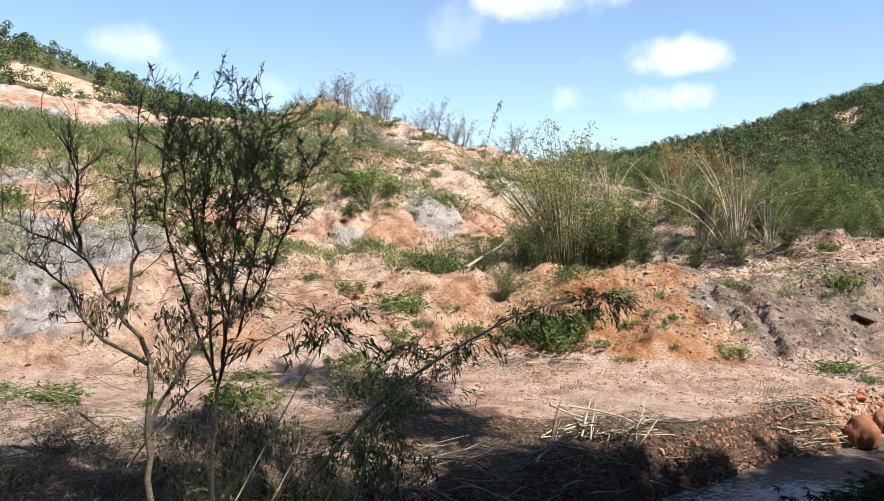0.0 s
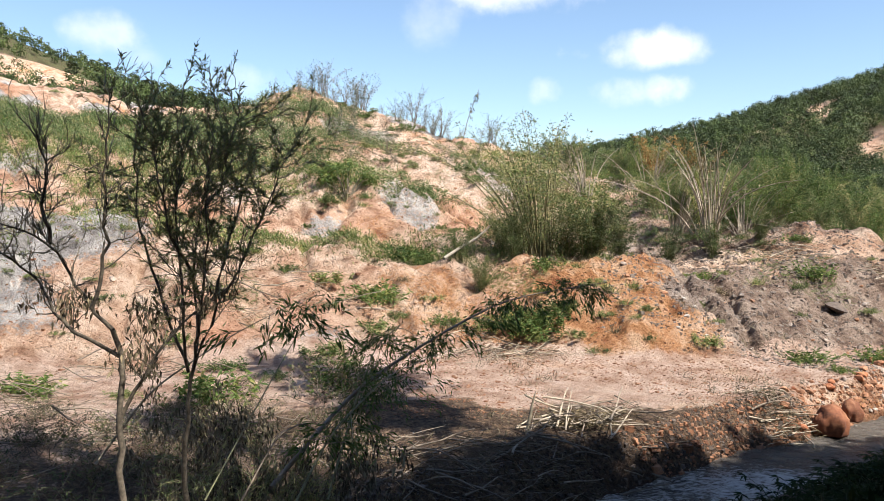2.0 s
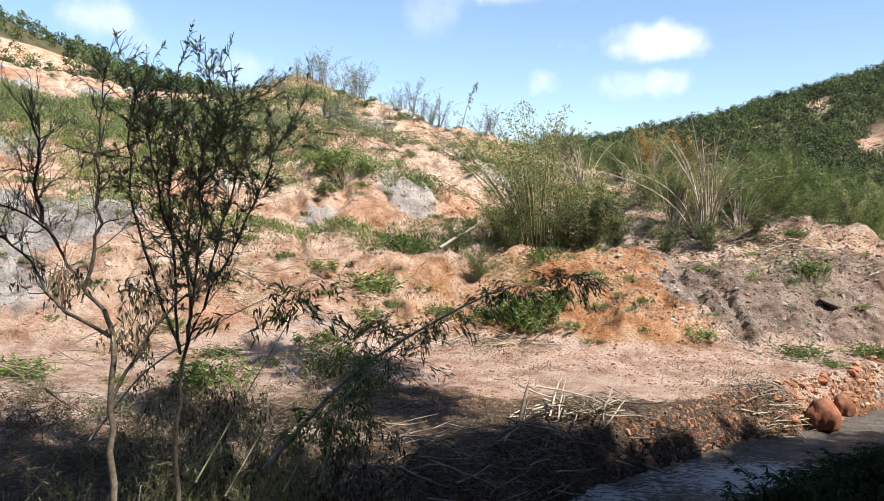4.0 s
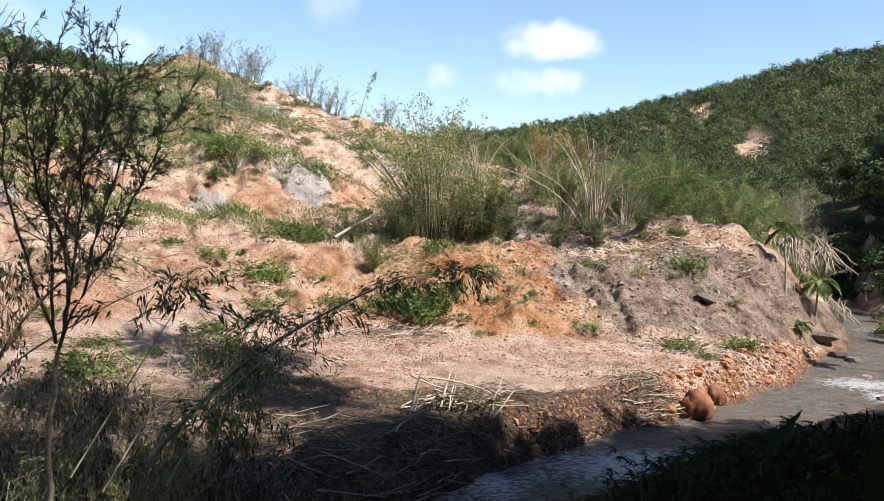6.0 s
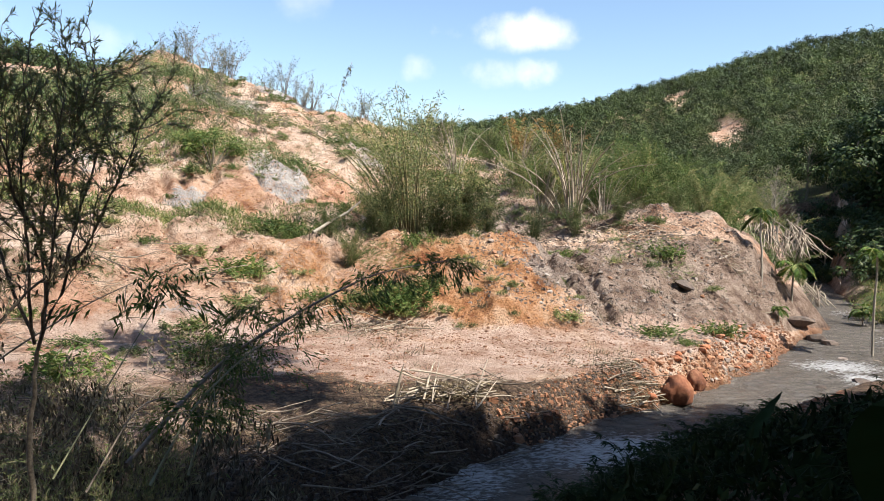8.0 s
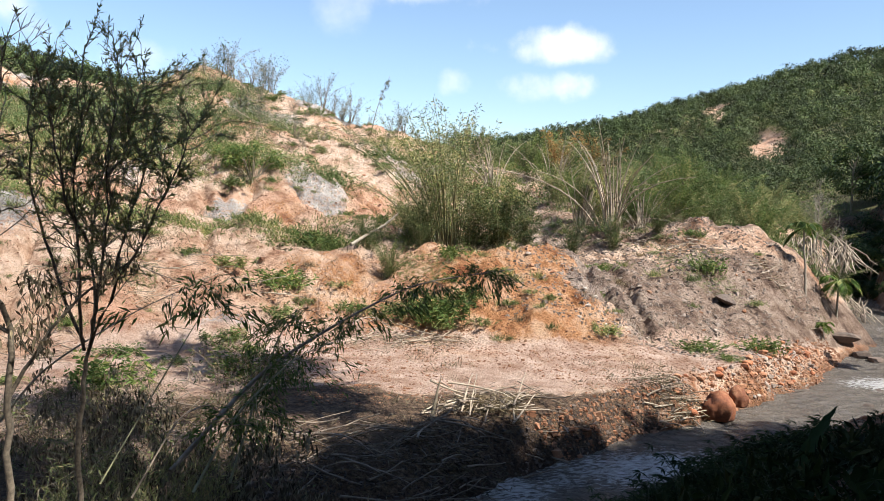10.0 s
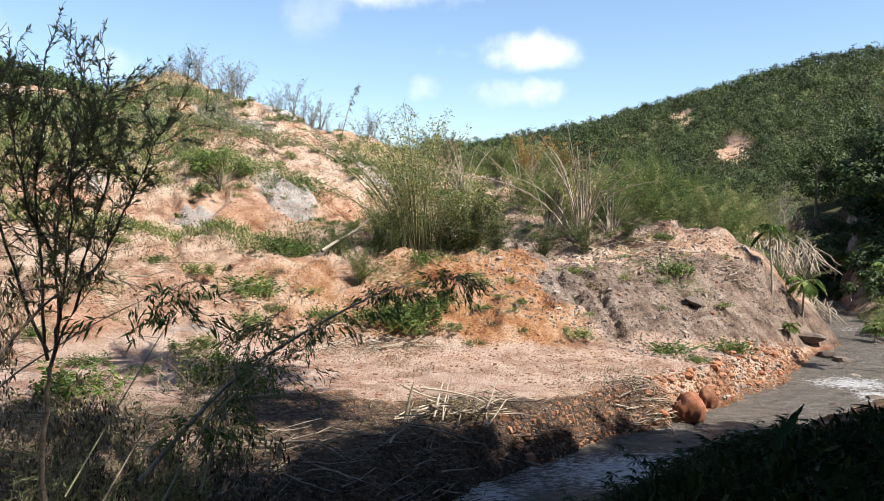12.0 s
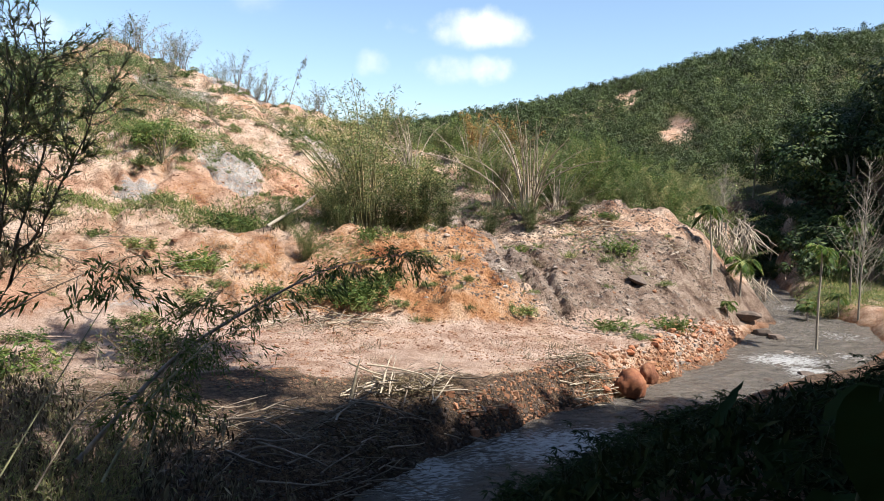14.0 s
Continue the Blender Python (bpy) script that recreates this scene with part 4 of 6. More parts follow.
def limbed_shrub(lines, r, radius, seed, label, twigs=26, per=0, dead=300, twig=0.75):
    """A shrub whose main limbs follow given bearings and elevations at a distance from the eye."""
    rng = np.random.default_rng(seed)
    x, y = polar(lines[0][0][0], r)
    base = np.array([x, y, ground_z(x, y) - 0.1])
    top = empty("limbed_shrub", *base, label, "shrub", "shrubs on the near bank")
    brush, tips = [], []
    for k, line in enumerate(lines):
        d = r + (0.0 if k == 0 else rng.uniform(-0.5, 0.5))
        pts = np.array([sky_point(a, e, r + (d - r) * min(1, j / 2)) for j, (a, e) in enumerate(line)]) - base
        if k == 0:
            pts = np.vstack([[0, 0, 0], pts])
        t = np.linspace(0, len(pts) - 1, 16)
        i = np.minimum(t.astype(int), len(pts) - 2)
        pts = pts[i] + (pts[i + 1] - pts[i]) * (t - i)[:, None]
        for _ in range(2):
            pts[1:-1] = (pts[:-2] + 2 * pts[1:-1] + pts[2:]) / 4
        pts[1:-1] += rng.normal(size=(14, 3)) * 0.012
        thick = radius * (1.0 if k == 0 else 0.55)
        v, f = tubes([(pts, np.linspace(thick, thick * (0.62 if k == 0 else 0.22), 16))], 7)
        mesh_object("trunk" if k == 0 else "limb", v, f, TRUNK_BARK, top, True)
        if k == 0:
            continue
        for m in range(twigs):
            q = pts[rng.integers(3, 16)]
            a = unit(rng.normal(size=3) * 0.55 + [0, 0, 0.75])
            L = twig * rng.uniform(0.35, 1.0)
            tw = bend(q, q + a * L, 0.05 * L, 6, rng, 0.05)
            brush.append((tw, np.linspace(0.008, 0.003, 6)))
            for n in range(4):
                p = tw[rng.integers(1, 6)]
                b = unit(a + rng.normal(size=3) * 0.45 + [0, 0, 0.2]) * L * rng.uniform(0.25, 0.6)
                sub = np.array([p, p + b * 0.5 + [0, 0, 0.01], p + b])
                brush.append((sub, np.array([0.0045, 0.0035, 0.002])))
                tips.append((sub, b / np.linalg.norm(b)))
    v, f = tubes(brush, 3)
    tagged(mesh_object("brush", v, f, BARK, top, True), kind="stuff")
    if per:
        b, w = along_tips(tips, per, rng)
        v, f = leaf_quads(b, w + rng.normal(size=b.shape) * 0.5, rng.uniform(0.045, 0.1, len(b)), 0.014, rng)
        mesh_object("foliage", v, f, TWIG_LEAF, top)
    if dead:
        k = rng.integers(0, len(brush), dead)
        c = np.array([brush[i][0][-1] for i in k])
        c = np.repeat(c, 5, 0) + rng.normal(size=(dead * 5, 3)) * 0.05
        c = c[c[:, 2] + base[2] < 7 - r * math.tan(radians(4.5))]
        v, f = leaf_quads(c, rng.normal(size=c.shape) * 0.35 + [0, 0, -1], rng.uniform(0.05, 0.12, len(c)), 0.026, rng)
        mesh_object("withered_foliage", v, f, DEAD_LEAF, top)
    return top


limbed_shrub([[(-20.3, -18.0), (-20.5, -13.4), (-20.2, -9.3), (-20.8, -7.4)], [(-20.8, -7.4), (-22.1, -6.0), (-22.9, -4.5), (-23.8, -2.4), (-25.3, -1.0), (-26.9, -0.5), (-28.8, 0.5)],
              [(-22.1, -6.0), (-21.4, -3.6), (-21.1, -0.6), (-21.2, 2.8), (-20.9, 6.4), (-20.8, 8.3)], [(-20.2, -9.3), (-24.0, -6.9), (-25.0, -4.3), (-26.9, -2.4), (-28.5, -1.4)],
              [(-20.5, -13.4), (-17.9, -9.1), (-15.3, -6.1), (-12.6, -4.2)], [(-24.5, -1.6), (-24.9, 1.0), (-24.6, 3.5), (-25.2, 5.2)]], 8.6, 0.04, 21,
             "bare shrub with a forked trunk and curving limbs", 24, 0, 520, 0.6)
limbed_shrub([[(-16.3, -18.4), (-16.2, -14.5), (-15.9, -11.1)], [(-15.9, -11.1), (-15.3, -7.6), (-15.7, -3.7), (-15.1, 0.2), (-14.5, 4.1), (-14.0, 7.4)], [(-15.7, -3.7), (-17.1, -1.4), (-17.8, 2.5), (-18.3, 5.7)],
              [(-15.1, 0.2), (-13.7, 2.4), (-13.2, 4.9), (-12.5, 7.1)], [(-15.9, -11.1), (-14.2, -6.1), (-12.2, -2.6), (-10.2, 1.8), (-9.4, 4.2)], [(-16.0, -10.5), (-16.4, -7.6), (-16.3, -4), (-16.8, 0.5), (-16.2, 4.5), (-16.6, 7.5)],
              [(-15.5, -9.6), (-15.2, -6.3), (-14.6, -2.0), (-14.9, 2.0), (-14.1, 5.5)], [(-14.2, -6.1), (-13.3, -1.5), (-12.0, 2.5), (-11.2, 5.6)], [(-16.0, -10.0), (-18.0, -5.0), (-19.2, 0.0), (-19.4, 4.0), (-19.0, 6.8)]], 9.2, 0.036, 22,
             "slender many-stemmed shrub with olive-green twigs", 26, 16, 120, 0.7)


def withered_shrub(seed, height, count, green, label):
    rng = np.random.default_rng(seed)
    top = empty("withered_shrub", 0, 0, 0, label, "shrub", "withered shrubs on the near bank")
    paths, tips = branch_tree(rng, height, 5, 0.5, 4, 0.024, (2, 4), 0.6, 0.15, 0.09)
    set_paths("stem", [p for p in paths if p[2] < 1], DARK_CULM, top, 5)
    set_paths("brush", [p for p in paths if p[2] >= 1], DARK_CULM, top, 3)
    b, w = along_tips(tips, max(1, count // (10 * len(tips))), rng)
    b = np.repeat(b, 10, 0) + rng.normal(size=(len(b) * 10, 3)) * [0.05, 0.05, 0.09]
    n = len(b)
    v, f = leaf_quads(b, rng.normal(size=(n, 3)) * 0.35 + [0, 0, -1], rng.uniform(0.09, 0.2, n), 0.042, rng)
    mesh_object("withered_foliage", v, f, DEAD_LEAF, top)
    if green:
        b, w = along_tips(tips, max(1, green // len(tips)), rng)
        n = len(b)
        v, f = leaf_quads(b, w + rng.normal(size=(n, 3)) * 0.6 + [0, 0, -0.3], rng.uniform(0.09, 0.2, n), 0.026, rng)
        mesh_object("foliage", v, f, BAMBOO_LEAF, top)
    return top


rng = np.random.default_rng(31)
withered = [withered_shrub(40 + k, 3.4, 2400, (0, 300, 0, 600)[k], ("grey withered shrub with hanging dry leaves", "half-withered shrub with a few green leaves")[k % 2]) for k in range(4)]
scatter(withered, spots(rng, 34, (-35, -17), (8.5, 14), 0.75) + spots(rng, 14, (-20, -7), (10, 16), 0.9), rng, (0.75, 1.2), 0.05, 10)
green_sprays = [withered_shrub(60 + k, 3.2, 200, 2600, "leafy green bamboo shoots beside the stream") for k in range(2)]
scatter(green_sprays, spots(rng, 5, (-13, -6), (10.5, 14), 1.2), rng, (0.7, 1.15), 0.05, 12)


def leaning_culm(points, radius, seed, leaves, label, bare=0.35, size=0.17, mat=CULM, leaf=BUSH_LEAF, droop=0.9, twig_len=0.9):
    """A long thrown-over culm with drooping leafy twigs."""
    rng = np.random.default_rng(seed)
    pts = np.array(points, float)
    t = np.linspace(0, len(pts) - 1, 24)
    i = np.minimum(t.astype(int), len(pts) - 2)
    line = pts[i] + (pts[i + 1] - pts[i]) * (t - i)[:, None]
    for _ in range(4):
        line[1:-1] = (line[:-2] + 2 * line[1:-1] + line[2:]) / 4
    o = line[0].copy()
    line = line - o
    top = empty("leaning_culm", *o, label, "bamboo", "thrown-over culms")
    v, f = tubes([(line, np.linspace(radius, radius * 0.25, 24))], 6)
    mesh_object("culm", v, f, mat, top, True)
    paths, base, way = [], [], []
    twigs = max(6, leaves // 26)
    for k in range(twigs):
        q = line[int((bare + (1 - bare) * rng.random()) * 22.9)]
        d = unit(rng.normal(size=3) * [1, 1, 0.5] + [0, 0, 0.1])
        L = twig_len * rng.uniform(0.4, 1.1)
        e = q + d * L + np.array([0, 0, -droop * 0.5 * L])
        tw = bend(q, e, -0.1 * L, 5)
        paths.append((tw, np.linspace(0.008, 0.003, 5)))
        m = 26
        s = rng.uniform(0.3, 1, m)[:, None]
        base.append(q + (e - q) * s + rng.normal(size=(m, 3)) * 0.06)
        way.append(d + rng.normal(size=(m, 3)) * 0.6 + [0, 0, -droop])
    v, f = tubes(paths, 3)
    tagged(mesh_object("brush", v, f, mat, top, True), kind="stuff")
    b, w = np.concatenate(base), np.concatenate(way)
    v, f = leaf_quads(b, w, rng.uniform(0.6, 1.3, len(b)) * size, size * 0.2, rng)
    mesh_object("foliage", v, f, leaf, top)
    return top


leaning_culm([sky_point(-10.5, -18.5, 10.5), sky_point(-4.5, -12.0, 12.5), sky_point(1.5, -8.3, 14.0), sky_point(6.5, -5.6, 15.5), sky_point(13.5, -4.4, 17.0)], 0.036, 71, 1250,
             "long leaning bamboo culm with hanging dark leaves", 0.45, 0.16, DARK_CULM, twig_len=0.6)
leaning_culm([sky_point(-6.5, -19.5, 11.0), sky_point(-4.5, -13.0, 12.2), sky_point(-3.0, -9.0, 12.8), sky_point(-1.0, -7.4, 13.2)], 0.02, 72, 900,
             "short leafy bamboo culm above the stream", 0.25, 0.13)
leaning_culm([sky_point(-9, -20, 10.0), sky_point(-6.2, -15, 11.0), sky_point(-2.0, -11.0, 12.4), sky_point(2.5, -9.3, 14.2)], 0.02, 73, 600,
             "leafy bamboo culm bent towards the stream", 0.35, 0.13)
leaning_culm([sky_point(-22, -16, 9.0), sky_point(-18.5, -11.5, 9.5), sky_point(-13, -8.0, 10.2), sky_point(-8, -5.6, 11.2)], 0.014, 74, 120,
             "bare leaning grey stem among the shrubs", 0.7, mat=BARK)
leaning_culm([sky_point(-15, -19, 9.0), sky_point(-12, -14, 10.0), sky_point(-8.5, -8.0, 11.0), sky_point(-6.0, -4.5, 11.6)], 0.012, 75, 160,
             "thin leaning stem with few leaves", 0.6, mat=CULM)
leaning_culm([sky_point(-13, -20, 9.5), sky_point(-10, -15, 10.0), sky_point(-8, -14.2, 10.4), sky_point(-6, -16, 10.6)], 0.013, 76, 40, "arched dry culm hanging over", 0.8, mat=DARK_CULM)


def tangle(seed, width, height, stems, green, label, mat=DARK_CULM):
    """A knee-high thicket: arching thin stems that cross, with small leaves."""
    rng = np.random.default_rng(seed)
    top = empty("thicket", 0, 0, 0, label, "thicket", "thickets on the near flat")
    paths, tips = [], []
    for k in range(stems):
        p0 = np.array([*(rng.normal(size=2) * width * 0.3), -0.05])
        a, L = rng.uniform(0, 6.28), width * rng.uniform(0.2, 0.55)
        p1 = p0 + [math.cos(a) * L, math.sin(a) * L, height * rng.uniform(0.1, 1.0)]
        line = bend(p0, p1, -0.12 * L, 6, rng, 0.08)
        paths.append((line, np.linspace(0.014, 0.004, 6) * rng.uniform(0.5, 1.3)))
        tips.append((line[2:], unit(p1 - p0)))
    v, f = tubes(paths, 3)
    tagged(mesh_object("stem", v, f, mat, top, True), kind="stuff")
    for name, per, leaf, size in (("foliage", green, THICKET_LEAF, 0.13), ("withered_foliage", 11, HUSK_LEAF, 0.12)):
        b, w = along_tips(tips, per, rng)
        b = b + rng.normal(size=b.shape) * 0.06
        v, f = leaf_quads(b, w + rng.normal(size=b.shape) * 0.7, rng.uniform(0.5, 1.3, len(b)) * size, size * 0.27, rng)
        mesh_object(name, v, f, leaf, top)
    return top


thickets = [tangle(50 + k, 2.4, (1.4, 0.9, 1.2)[k], 95, (5, 2, 9)[k], ("tangled thicket of thin stems and green leaves", "low tangle of dry grey stems", "leafy green thicket on the flat")[k]) for k in range(3)]
scatter(thickets, spots(rng, 16, (-36, -15), (12, 25), 1.7) + spots(rng, 9, (-16, -4), (15, 27), 1.7), rng, (0.6, 1.2), 0.03, 8)
snarls = [tangle(56 + k, 2.6, (2.9, 2.4)[k], 130, (3, 1)[k], ("tall snarl of thin brown stems with few leaves", "snarl of bare brown stems and withered leaves")[k], TRUNK_BARK) for k in range(2)]
scatter(snarls, spots(rng, 15, (-31, -9), (9.2, 12.0), 0.9), rng, (0.75, 1.1), 0.03, 8)
# tall bamboo added overhead out of view from the near bank: its tops throw patches of shade on the flat
for k, (az, r) in enumerate(((-9.5, 29.5), (-3.5, 27.5), (-1.5, 23.5), (-20, 17.5), (-26, 21), (-17, 23), (-28, 15), (-23, 13.5), (-31, 18), (-24.5, 17), (-33, 14))):
    x, y = polar(az, r)
    tip = np.array([x + 14.2, y - 11.1, 25.0])
    leaning_culm([(17 + k * 0.6, 1.0 - k * 0.6, 5.0), (16.5 + k * 0.4, 3.0, 13.0), (tip[0] * 0.6 + 6.0, tip[1] * 0.7 + 1.0, 22.0), tip - [0.6, 0, 0.2], tip + [-1.5, 1.5, -0.6]], 0.06, 170 + k, 3400,
                 "tall bamboo arching high over the stream", 0.64, 0.46, CULM, twig_len=1.9)


def cassava(seed, height, label, stems=5):
    """Undergrowth with palmate leaves on long stalks."""
    rng = np.random.default_rng(seed)
    top = empty("cassava_plant", 0, 0, 0, label, "plant", "undergrowth near the eye")
    paths, base, way = [], [], []
    for k in range(stems):
        p0 = np.array([rng.normal() * 0.15, rng.normal() * 0.15, -0.1])
        p1 = p0 + [rng.normal() * 0.3 * height, rng.normal() * 0.3 * height, height * rng.uniform(0.75, 1.05)]
        pts = bend(p0, p1, 0, 6, rng, 0.04)
        paths.append((pts, np.linspace(0.018, 0.008, 6)))
        for j in range(13):
            s = rng.uniform(0.45, 1.0)
            q = p0 + (p1 - p0) * s
            d = unit(rng.normal(size=3) * [1, 1, 0.3] + [0, 0, 0.35])
            e = q + d * rng.uniform(0.18, 0.36)
            paths.append((np.array([q, e]), np.full(2, 0.004)))
            u = unit(np.cross(d, [0, 0, 1.0]))
            for a in np.linspace(-1.9, 1.9, 7):
                base.append(e)
                way.append(d * math.cos(a) + u * math.sin(a) + [0, 0, -0.35])
    v, f = tubes(paths, 3)
    mesh_object("stem", v, f, SHADE_STALK, top, True)
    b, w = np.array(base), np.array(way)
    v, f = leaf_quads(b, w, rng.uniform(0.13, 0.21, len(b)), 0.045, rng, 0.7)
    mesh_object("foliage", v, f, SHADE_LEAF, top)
    return top


rng = np.random.default_rng(77)
cassavas = [cassava(80 + k, 1.25, "shaded cassava plant with fingered dark green leaves") for k in range(3)]
for k, (x, y, z) in enumerate(spots(rng, 170, (14, 52), (4.0, 15.5), 0.42)):
    bearing, dist = math.degrees(math.atan2(x, y)), math.hypot(x, y)
    ceiling = 7 + dist * math.tan(radians(float(np.interp(bearing, (14, 18.5, 22.5, 27, 31, 35, 39, 44, 52), (-24, -21.5, -19, -16.6, -14, -12, -12, -9.5, -8)))))
    size = min(1.35, (ceiling - z) / 1.18)
    if size > 0.28:
        arg = (x, y, z - 0.02, float(rng.uniform(0, 360)), size, float(rng.uniform(-6, 6)))
        if k < 3:
            move(cassavas[k], *arg)
        else:
            put(cassavas[k % 3], *arg)


undergrowth = cover(330, 900, (13, 58), (2.2, 12.0), 0.5, -0.6)
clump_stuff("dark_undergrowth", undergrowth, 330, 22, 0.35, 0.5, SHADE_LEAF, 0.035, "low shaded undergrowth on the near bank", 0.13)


def broad_leaf(name, base, tip, width, mat, label, cup=0.12, n=10):
    """One big blade with a midrib, heart-shaped at its base."""
    b, t = np.array(base, float), np.array(tip, float)
    d = t - b
    L = np.linalg.norm(d)
    d /= L
    side = unit(np.cross(d, [0, 0, 1.0]))
    nrm = np.cross(side, d)
    rows = []
    for s in np.linspace(0, 1, n):
        w = width / 2 * (math.sin(math.pi * min(1, s * 0.93 + 0.07) ** 0.72) ** 0.8)
        for u in np.linspace(-1, 1, 7):
            rows.append(d * L * s + side * w * u + nrm * (abs(u) ** 1.5 * cup * w * 2 - 0.18 * L * s * s) + nrm * 0.012 * math.sin(s * 31 + u * 3))
    i, j = np.arange(n - 1)[:, None] * 7, np.arange(6)[None]
    f = np.stack([i + j, i + j + 1, i + 8 + j, i + 7 + j], -1).reshape(-1, 4)
    return np.array(rows), f, b


def taro(az, r, z_leaf, length, width, turn, drop, label):
    x, y = polar(az, r)
    g = ground_z(x, y)
    top = empty("broad_leaf_plant", x, y, g - 0.03, label, "plant", "undergrowth near the eye")
    a = radians(turn)
    tip = np.array([math.sin(a) * length, math.cos(a) * length, -drop])
    v, f, _ = broad_leaf("leaf", (0, 0, 0), tip, width, SHADE_LEAF, "")
    v = v + [0, 0, z_leaf - g]
    mesh_object("blade", v, f, SHADE_BLADE, top, True)
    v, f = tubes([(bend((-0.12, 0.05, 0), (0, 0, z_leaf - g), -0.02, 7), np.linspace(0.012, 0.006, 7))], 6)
    mesh_object("stalk", v, f, SHADE_STALK, top, True)
    return top


taro(41.6, 2.6, 6.4, 0.1, 0.24, 215, 0.34, "broad heart-shaped leaf plant in deep shade")
taro(40.0, 3.6, 5.75, 0.4, 0.35, 200, 0.4, "broad heart-shaped leaf plant in shade")
for az, r, z in ((40.2, 4.8, 5.85), (42.4, 4.2, 6.08), (44.6, 3.8, 6.25), (36.5, 5.2, 5.5)):
    taro(az, r, z, 0.35, 0.34, 180 + az + 45 * math.sin(az * 7), 0.42, "broad dark leaf hanging over the undergrowth")
taro(45.0, 3.2, 6.2, 0.3, 0.35, 240, 0.5, "broad heart-shaped leaf plant in shade")
taro(32.6, 6.0, 5.15, 0.6, 0.1, 55, -0.5, "dark upright banana sucker leaf in shade")


# trees on the near bank beside and behind the eye: they cast the shade on the stream
def broadleaf_tree(seed, height, crown, label, leaf=FOREST_LEAF, cards=3600, card=0.42, group="trees by the stream", trunk=0.2, low=0.35):
    rng = np.random.default_rng(seed)
    top = empty("tree", 0, 0, 0, label, "tree", group)
    h = height * 0.62
    v, f = tubes([(bend((0, 0, -0.3), (rng.normal() * 0.4, rng.normal() * 0.4, h), 0, 8, rng, 0.15), np.linspace(trunk, trunk * 0.45, 8))], 8)
    mesh_object("trunk", v, f, BARK, top, True)
    lobes, paths = [], []
    for k in range(13):
        a, q = rng.uniform(0, 6.28), rng.random() ** 0.55
        p = np.array([math.cos(a) * q * crown * 0.42, math.sin(a) * q * crown * 0.42, height * (low + (0.93 - low) * rng.random() ** 0.7 * (1 - 0.35 * q * q))])
        paths.append((bend((0, 0, min(h, p[2] * 0.75)), p, -0.3, 6, rng, 0.1), np.linspace(trunk * 0.35, 0.02, 6)))
        lobes.append(p)
    v, f = tubes(paths, 5)
    tagged(mesh_object("branchwork", v, f, BARK, top, True), kind="stuff")
    lobes = np.array(lobes)
    which = rng.integers(0, len(lobes), cards)
    d = unit(rng.normal(size=(cards, 3)) + [0, 0, 0.2])
    c = lobes[which] + d * rng.uniform(0.15, 0.26, len(lobes))[which][:, None] * crown * rng.random((cards, 1)) ** 0.4 * [1, 1, 0.75]
    v, f = leaf_quads(c, d + rng.normal(size=(cards, 3)) * 0.7, rng.uniform(0.6, 1.4, cards) * card, card * 0.5, rng, 0.35, d + [0, 0, 0.25])
    mesh_object("crown", v, f, leaf, top)
    return top


# where the middle of each crown's shadow falls, and the tree's height; the tree stands towards the sun from there
SHADE_SPOTS = ((10.2, 5.4, 22), (12.7, 7.6, 21), (16.2, 9.7, 19), (18.6, 12.4, 17), (9.5, 4.6, 20), (12.4, 6.0, 20), (9, 6, 20), (8.6, 5.4, 20),
               (14, 9, 20), (15.5, 11.5, 19), (10.5, 4.3, 20), (18, 12, 20), (21, 14.5, 17))
shade_models = [broadleaf_tree(90 + k, 15, 6.2, ("airy green tree on the near bank", "dense green tree on the near bank")[k], SHADE_LEAF, (3100, 3600)[k], (0.55, 0.6)[k], low=0.55, trunk=0.26) for k in range(2)]
for k, (sx, sy, h) in enumerate(SHADE_SPOTS):
    reach = 0.74 * h / math.tan(radians(SUN_EL))
    x, y = sx + reach * math.sin(radians(SUN_AZ)), sy + reach * math.cos(radians(SUN_AZ))
    args = (x, y, min(ground_z(x, y), 6.0) - 0.1, 70.0 * k, h / 15)
    if k in (0, 4):
        move(shade_models[k // 4], *args)
    else:
        put(shade_models[0 if k < 4 else k % 2], *args)
# full-crowned trees added close by on the right hand, outside the view, to block sky light
sky_block_tree = broadleaf_tree(95, 13, 8.0, "leafy green tree close to the eye", SHADE_LEAF, 3800, 0.55, low=0.15, trunk=0.22)
move(sky_block_tree, *polar(72, 11.5), ground_z(*polar(72, 11.5)) - 0.1, 0, 1.0)
for az, r, s in ((88, 8.5, 1.0), (108, 6.5, 0.95), (130, 7.5, 1.0), (78, 17, 1.2)):
    put(sky_block_tree, *polar(az, r), ground_z(*polar(az, r)) - 0.1, az * 3, s)
# more unseen trees added behind the eye, to deepen the near bank's shade
for k, az in enumerate((146, 158, 170, 183, 196, 209, 222, 235, 248)):
    r = (10.5, 14.0, 11.5)[k % 3]
    put(sky_block_tree, *polar(az, r), ground_z(*polar(az, r)) - 0.1, az * 5, (1.5, 1.75, 1.6)[k % 3])
# ---- the slide: bamboo, bushes, weeds, stones, dead stalks ----
rng = np.random.default_rng(5)
clumps = [bamboo_clump(200 + k, 7.0, 11 + 2 * k, 4200, (0.42, 0.5, 0.36, 0.55)[k], leaf=(BAMBOO_LEAF, SCRUB_LEAF, BAMBOO_LEAF, BUSH_LEAF)[k], leaf_size=0.3) for k in range(4)]
big = bamboo_clump(210, 8.6, 60, 8200, 0.6, "large windswept bamboo clump at the top of the cut face", bare=0.3, plume=0.075, leaf_size=0.21)
move(big, *polar(8.6, 41.5), ground_z(*polar(8.6, 41.5)) - 0.1, 20, 1.05)
